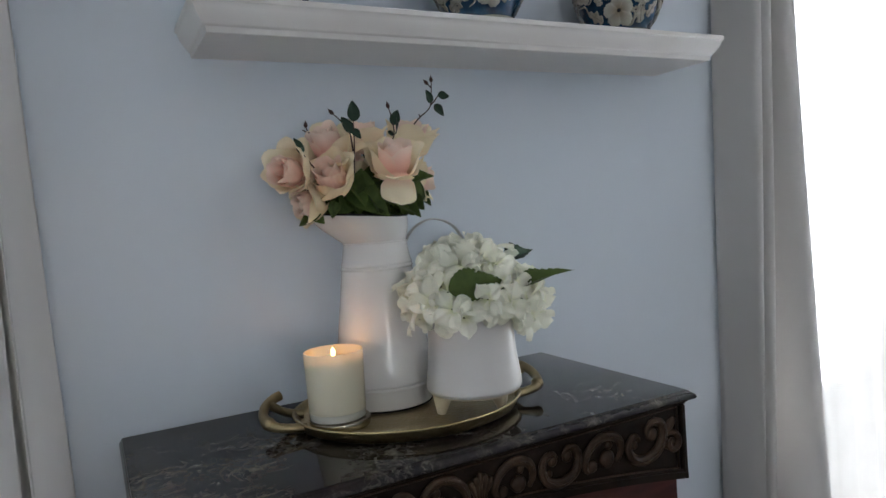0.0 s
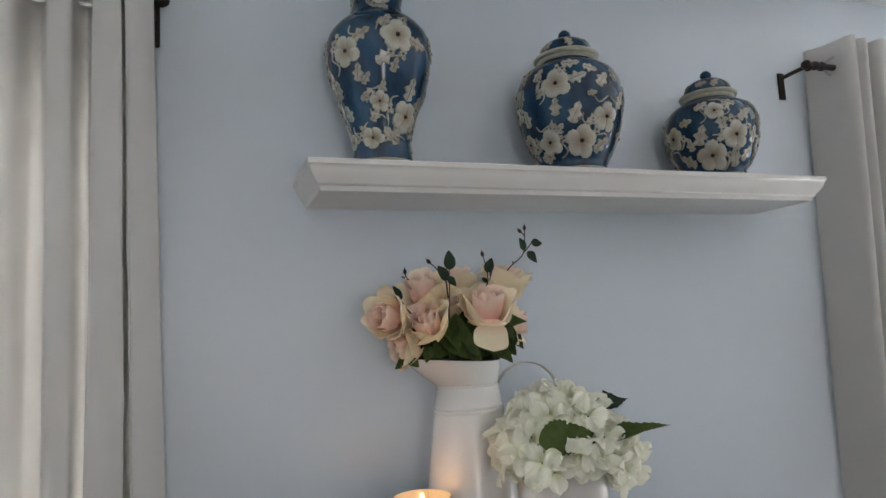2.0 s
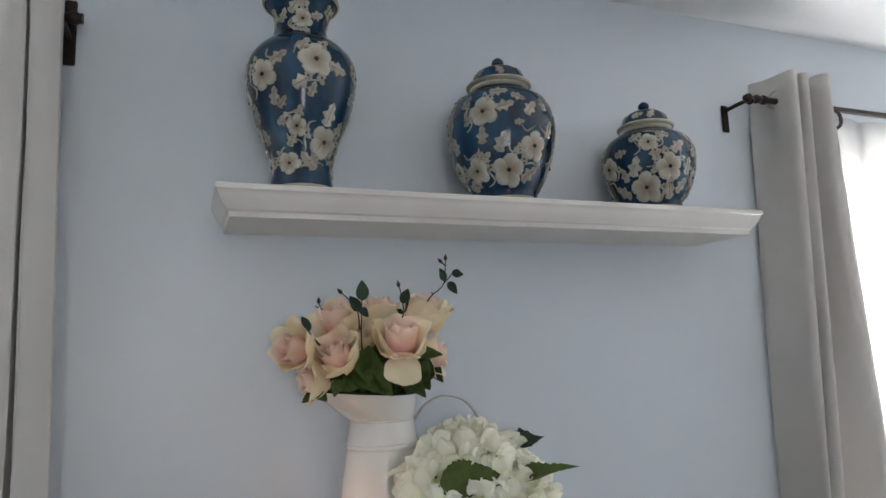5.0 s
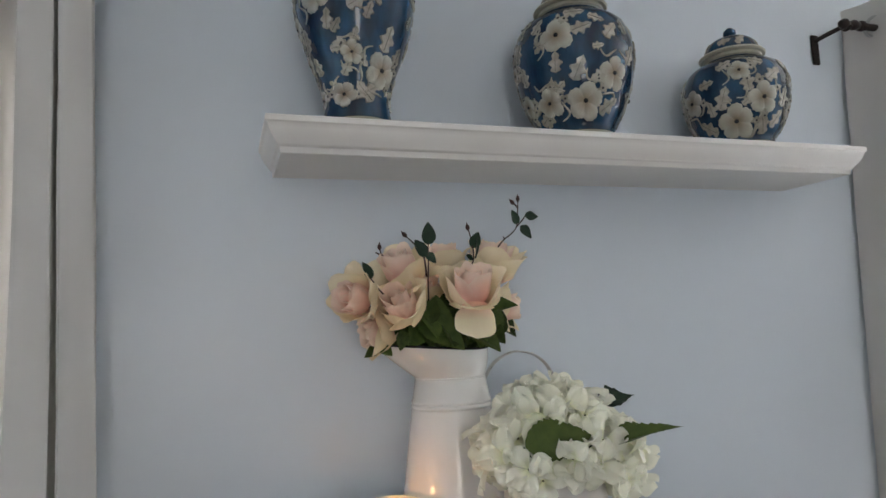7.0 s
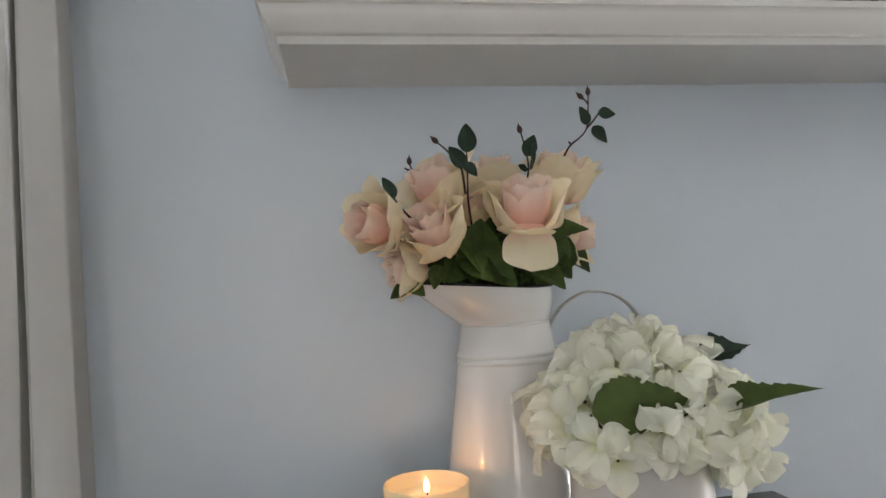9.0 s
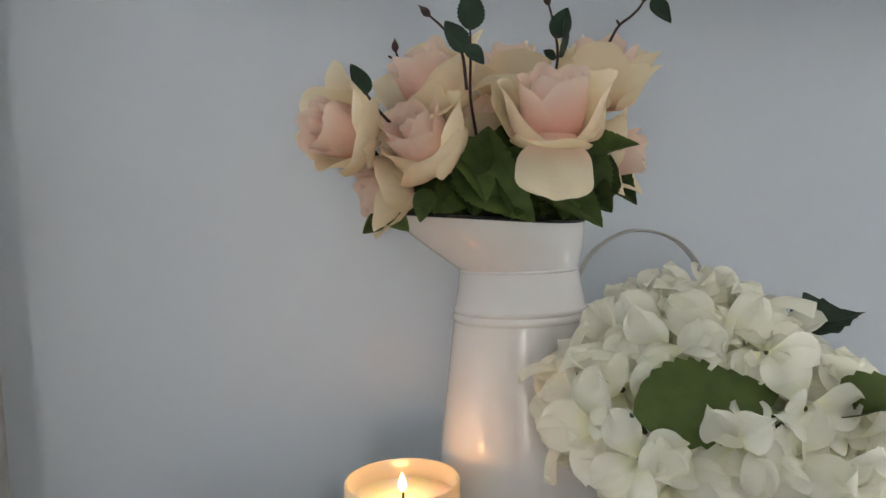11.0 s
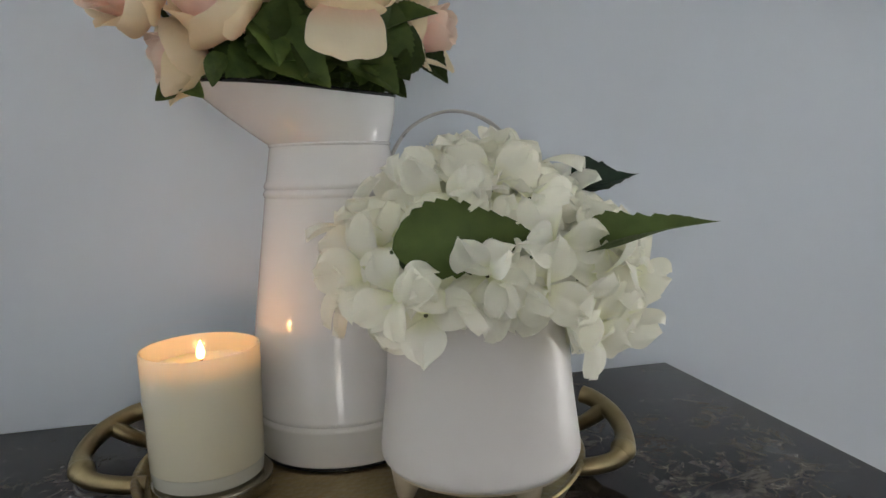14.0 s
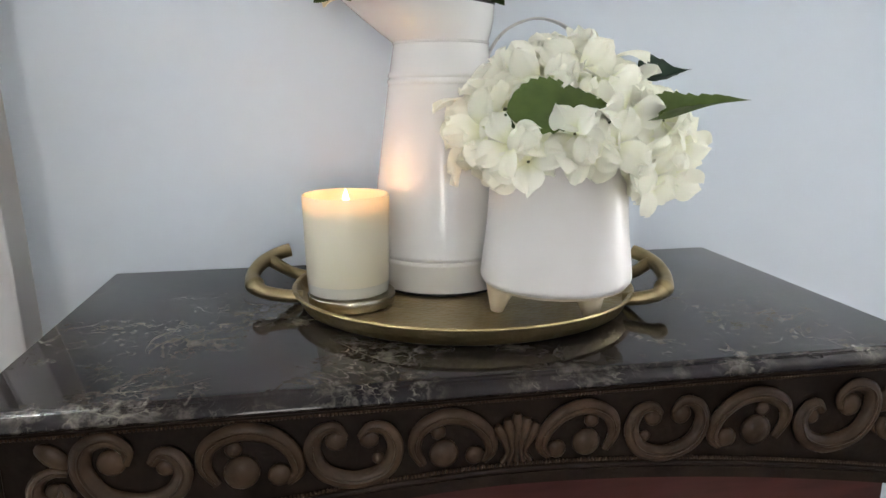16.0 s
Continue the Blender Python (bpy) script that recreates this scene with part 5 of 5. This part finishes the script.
def sprig(label, twigs, leaves, buds):
    """A thin brown twig with small dark leaves and buds; all places in the room."""
    foot = Vector((PX, PY, 1.40))
    ob = thing("rose_sprig", *foot, label, "sprig", "sprigs among the roses")
    for pts in twigs:
        line = smooth_line(pts, 5)
        n = len(line)
        part("twig", tube([Vector(p) - foot for p in line], [0.0016 - 0.0007 * i / n for i in range(n)], 6), M_TWIG, ob)
    for k, (a, b, up) in enumerate(leaves):
        s = (Vector(b) - Vector(a)).length / 0.030
        place(part("leaf", DARK_LEAF[k % 3], None, ob), aim(Vector(a) - foot, Vector(b) - foot, up) @ Matrix.Diagonal((s, s, s, 1)))
    for p, d in buds:
        bm = lathe([(0.0, -0.002), (0.0022, 0.0), (0.0036, 0.003), (0.0030, 0.0065), (0.0012, 0.0095), (0.0, 0.013)], 10)
        bmesh.ops.transform(bm, matrix=facing(Vector(p) - foot, d), verts=bm.verts)
        part("bud", bm, M_TWIG, ob)
    return ob


UP = (0.1, -1, 0.25)
sprig("brown twig with three dark green leaves and a bud", [[(0.575, 1.295, 1.44), (0.566, 1.268, 1.490), (0.556, 1.234, 1.522), (0.556, 1.228, 1.555), (0.5565, 1.228, 1.582)], [(0.552, 1.228, 1.528), (0.548, 1.228, 1.562), (0.533, 1.228, 1.581), (0.521, 1.228, 1.592)]],
      [((0.5565, 1.228, 1.579), (0.558, 1.224, 1.615), UP), ((0.552, 1.228, 1.560), (0.535, 1.224, 1.587), UP), ((0.553, 1.228, 1.566), (0.567, 1.222, 1.549), UP)], [((0.521, 1.228, 1.592), (-0.7, 0, 0.7))])
sprig("brown twig with one dark leaf and a pointed bud", [[(0.640, 1.29, 1.46), (0.640, 1.275, 1.53), (0.636, 1.237, 1.557), (0.633, 1.235, 1.584), (0.628, 1.235, 1.606)]],
      [((0.633, 1.235, 1.574), (0.645, 1.230, 1.600), UP), ((0.636, 1.235, 1.557), (0.646, 1.231, 1.592), (1, -0.6, 0)), ((0.634, 1.236, 1.556), (0.622, 1.232, 1.563), UP)], [((0.628, 1.235, 1.604), (-0.2, 0, 1))])
sprig("long bare twig with three dark leaves and a bud", [[(0.66, 1.345, 1.46), (0.690, 1.335, 1.54), (0.700, 1.285, 1.580), (0.701, 1.257, 1.591), (0.713, 1.255, 1.600), (0.724, 1.255, 1.613), (0.7275, 1.255, 1.638), (0.729, 1.255, 1.658)], [(0.701, 1.255, 1.591), (0.698, 1.255, 1.596)], [(0.724, 1.255, 1.613), (0.732, 1.253, 1.621), (0.741, 1.252, 1.632)], [(0.7285, 1.255, 1.645), (0.721, 1.255, 1.653)]],
      [((0.725, 1.255, 1.617), (0.716, 1.250, 1.641), UP), ((0.739, 1.252, 1.631), (0.763, 1.248, 1.630), UP), ((0.731, 1.254, 1.614), (0.749, 1.249, 1.592), UP)], [((0.729, 1.255, 1.657), (0, 0, 1)), ((0.721, 1.255, 1.652), (-0.7, 0, 0.7))])
sprig("short brown twig with a dark leaf and tiny bud", [[(0.54, 1.30, 1.46), (0.482, 1.242, 1.506), (0.465, 1.24, 1.528), (0.462, 1.24, 1.533)], [(0.53, 1.33, 1.50), (0.505, 1.30, 1.560), (0.497, 1.30, 1.572), (0.494, 1.30, 1.582)], [(0.499, 1.30, 1.569), (0.487, 1.30, 1.575)]],
      [((0.465, 1.24, 1.527), (0.454, 1.236, 1.554), (0.5, -1, 0.2))], [((0.494, 1.30, 1.580), (0, 0, 1))])

# ---- hydrangeas ----


def floret_petal(seed):
    rng = random.Random(seed)
    p, q = rng.uniform(0, 6), rng.uniform(0.7, 1.3)

    def f(u, v):
        s = 2 * u - 1
        w = 0.0162 * math.sqrt(max(0.02, 1 - ((v - 0.60) / 0.415) ** 2)) if v > 0.3 else 0.0162 * (0.10 + 0.58 * (v / 0.3) ** 1.2)
        x = w * s
        y = 0.040 * v * (1 - 0.05 * s * s * v)
        z = 0.009 * q * math.sin(v * 1.9) - 0.008 * v * v + 0.09 * x * x / 0.019 * q + 0.0042 * math.sin(4 * s + p) * v + 0.0016 * math.sin(9 * s + 2 * p) * v * v
        return (x, y, z)

    return mesh_of("petal", sheet(f, 8, 10), M_HYD)


FLORET_PETALS = [floret_petal(k) for k in range(6)]
EYE_MESH = mesh_of("floret", ball(0.0022, u=8, v=6, scale=(1, 1, 0.8)), M_HYDEYE)


def floret(head, p, axis, rng, size):
    """Four petals round an eye, facing along axis."""
    eye = part("floret", EYE_MESH, None, head)
    place(eye, facing(p, axis, rng.uniform(0, 6)) @ Matrix.Diagonal((size, size, size, 1)))
    for j in range(4):
        petal = part("petal", FLORET_PETALS[rng.randrange(6)], None, eye)
        place(petal, Matrix.Rotation(j * math.pi / 2 + rng.uniform(-0.12, 0.12), 4, "Z") @ Matrix.Rotation(rng.uniform(-0.45, 0.85), 4, "X") @ Matrix.Rotation(rng.uniform(-0.5, 0.5), 4, "Y") @ Matrix.Translation((0, 0.001, 0)))


def hydrangea_spray(florets, seed):
    """A loose head whose florets lean over the pot's rim; places in the room."""
    foot = Vector((POT_X, POT_Y, TRAY_FLOOR + 0.122))
    ob = thing("hydrangea", *foot, "loose ivory hydrangea florets leaning over the pot rim", "hydrangea", "hydrangeas in the pot")
    rng = random.Random(seed)
    for x, y, z, dx, dy, dz, size in florets:
        p = Vector((x, y, z)) - foot
        d = Vector((dx, dy, dz)).normalized()
        floret(ob, p, d, rng, size)
        part("stalk", tube(smooth_line([(0, 0, 0), p * 0.55 + Vector((0, 0, 0.02)), p - d * 0.001], 4), 0.0013, 6), M_STEM, ob)
    return ob


def hydrangea(x, y, z, radius, count, seed, low=-0.45, squash=0.85, away=None):
    """A head of four-petalled florets about (x, y, z)."""
    foot = Vector((POT_X, POT_Y, TRAY_FLOOR + 0.122))
    ob = thing("hydrangea", *foot, "ivory white cloth hydrangea head of broad florets", "hydrangea", "hydrangeas in the pot")
    c = Vector((x, y, z)) - foot
    rng = random.Random(seed)
    part("stem", tube([(0, 0, 0), c * 0.5, c], 0.0035, 8), M_STEM, ob)
    k = 0
    golden = math.pi * (3 - math.sqrt(5))
    for i in range(count):
        t = 1 - (1 - low) * (i + 0.5) / count
        a = golden * i + seed
        s = math.sqrt(max(0.0, 1 - t * t))
        d = Vector((s * math.cos(a), s * math.sin(a), t))
        if away is not None and d.dot(Vector(away).normalized()) > 0.55:
            continue
        p = c + Vector((d.x, d.y, d.z * squash)) * (radius + rng.uniform(-0.010, 0.010))
        tilt = (d + Vector((rng.uniform(-0.25, 0.25), rng.uniform(-0.25, 0.25), rng.uniform(-0.15, 0.3)))).normalized()
        floret(ob, p, tilt, rng, rng.uniform(0.92, 1.18))
    return ob


hydrangea(0.722, 1.172, 1.292, 0.060, 46, 3, low=-0.2)
hydrangea(0.660, 1.142, 1.260, 0.046, 36, 11, low=-0.75, away=(0.75, -0.65, 0.35))
hydrangea(0.788, 1.125, 1.250, 0.044, 32, 7, low=-0.85, away=(-0.75, -0.7, 0.2))
hydrangea(0.785, 1.180, 1.268, 0.046, 26, 9, low=-0.5)
hydrangea_spray([(0.746, 1.058, 1.284, 0.1, -0.85, 0.35, 1.0), (0.694, 1.050, 1.266, -0.45, -0.7, 0.25, 0.86), (0.731, 1.054, 1.254, -0.1, -0.8, -0.2, 0.98), (0.762, 1.060, 1.243, 0.35, -0.75, -0.4, 0.95), (0.664, 1.064, 1.248, -0.2, -0.4, 0.7, 0.82), (0.712, 1.060, 1.250, -0.5, -0.7, 0.1, 0.9), (0.784, 1.066, 1.256, 0.5, -0.7, 0.1, 1.0), (0.780, 1.070, 1.220, 0.3, -0.8, -0.3, 1.0), (0.634, 1.062, 1.256, -0.65, -0.7, 0.1, 0.88), (0.800, 1.090, 1.272, 0.3, -0.6, 0.65, 0.95), (0.742, 1.094, 1.314, 0.0, -0.4, 0.85, 0.95), (0.690, 1.104, 1.318, -0.1, -0.4, 0.85, 0.95), (0.672, 1.054, 1.252, 0.15, -0.8, 0.45, 0.9), (0.706, 1.046, 1.268, 0.25, -0.6, 0.7, 0.85), (0.652, 1.058, 1.240, -0.3, -0.85, 0.1, 0.95)], 31)

HYD_LEAF = [leaf_mesh(0.10, 0.052, 0.22, 0.16, 11, M_HYDLEAF, 2), leaf_mesh(0.10, 0.036, 0.8, -0.08, 9, M_HYDLEAF, 4, 0.50), leaf_mesh(0.065, 0.034, 0.5, 0.05, 5, M_DARKLEAF, 1, 0.7)]


def hydrangea_leaf(mesh, origin, tip, up, length, label):
    foot = Vector((POT_X, POT_Y, TRAY_FLOOR + 0.122))
    ob = thing("hydrangea_leaf", *foot, label, "leaf", "leaves in the pot")
    s = (Vector(tip) - Vector(origin)).length / length
    place(part("blade", mesh, None, ob), aim(Vector(origin) - foot, Vector(tip) - foot, up) @ Matrix.Diagonal((s, s, s, 1)))
    part("stalk", tube([(0, 0, 0), (Vector(origin) - foot) * 0.6, Vector(origin) - foot], 0.0022, 6), M_STEM, ob)


hydrangea_leaf(HYD_LEAF[0], (0.632, 1.068, 1.284), (0.734, 1.058, 1.299), (-0.2, -0.85, 0.55), 0.10, "broad serrated green hydrangea leaf")
hydrangea_leaf(HYD_LEAF[1], (0.768, 1.060, 1.278), (0.864, 1.035, 1.291), (-0.1, -0.45, 0.9), 0.10, "long pointed green hydrangea leaf")
hydrangea_leaf(HYD_LEAF[2], (0.800, 1.160, 1.316), (0.868, 1.155, 1.331), (-0.1, -0.55, 0.85), 0.065, "dark green pointed hydrangea leaf")
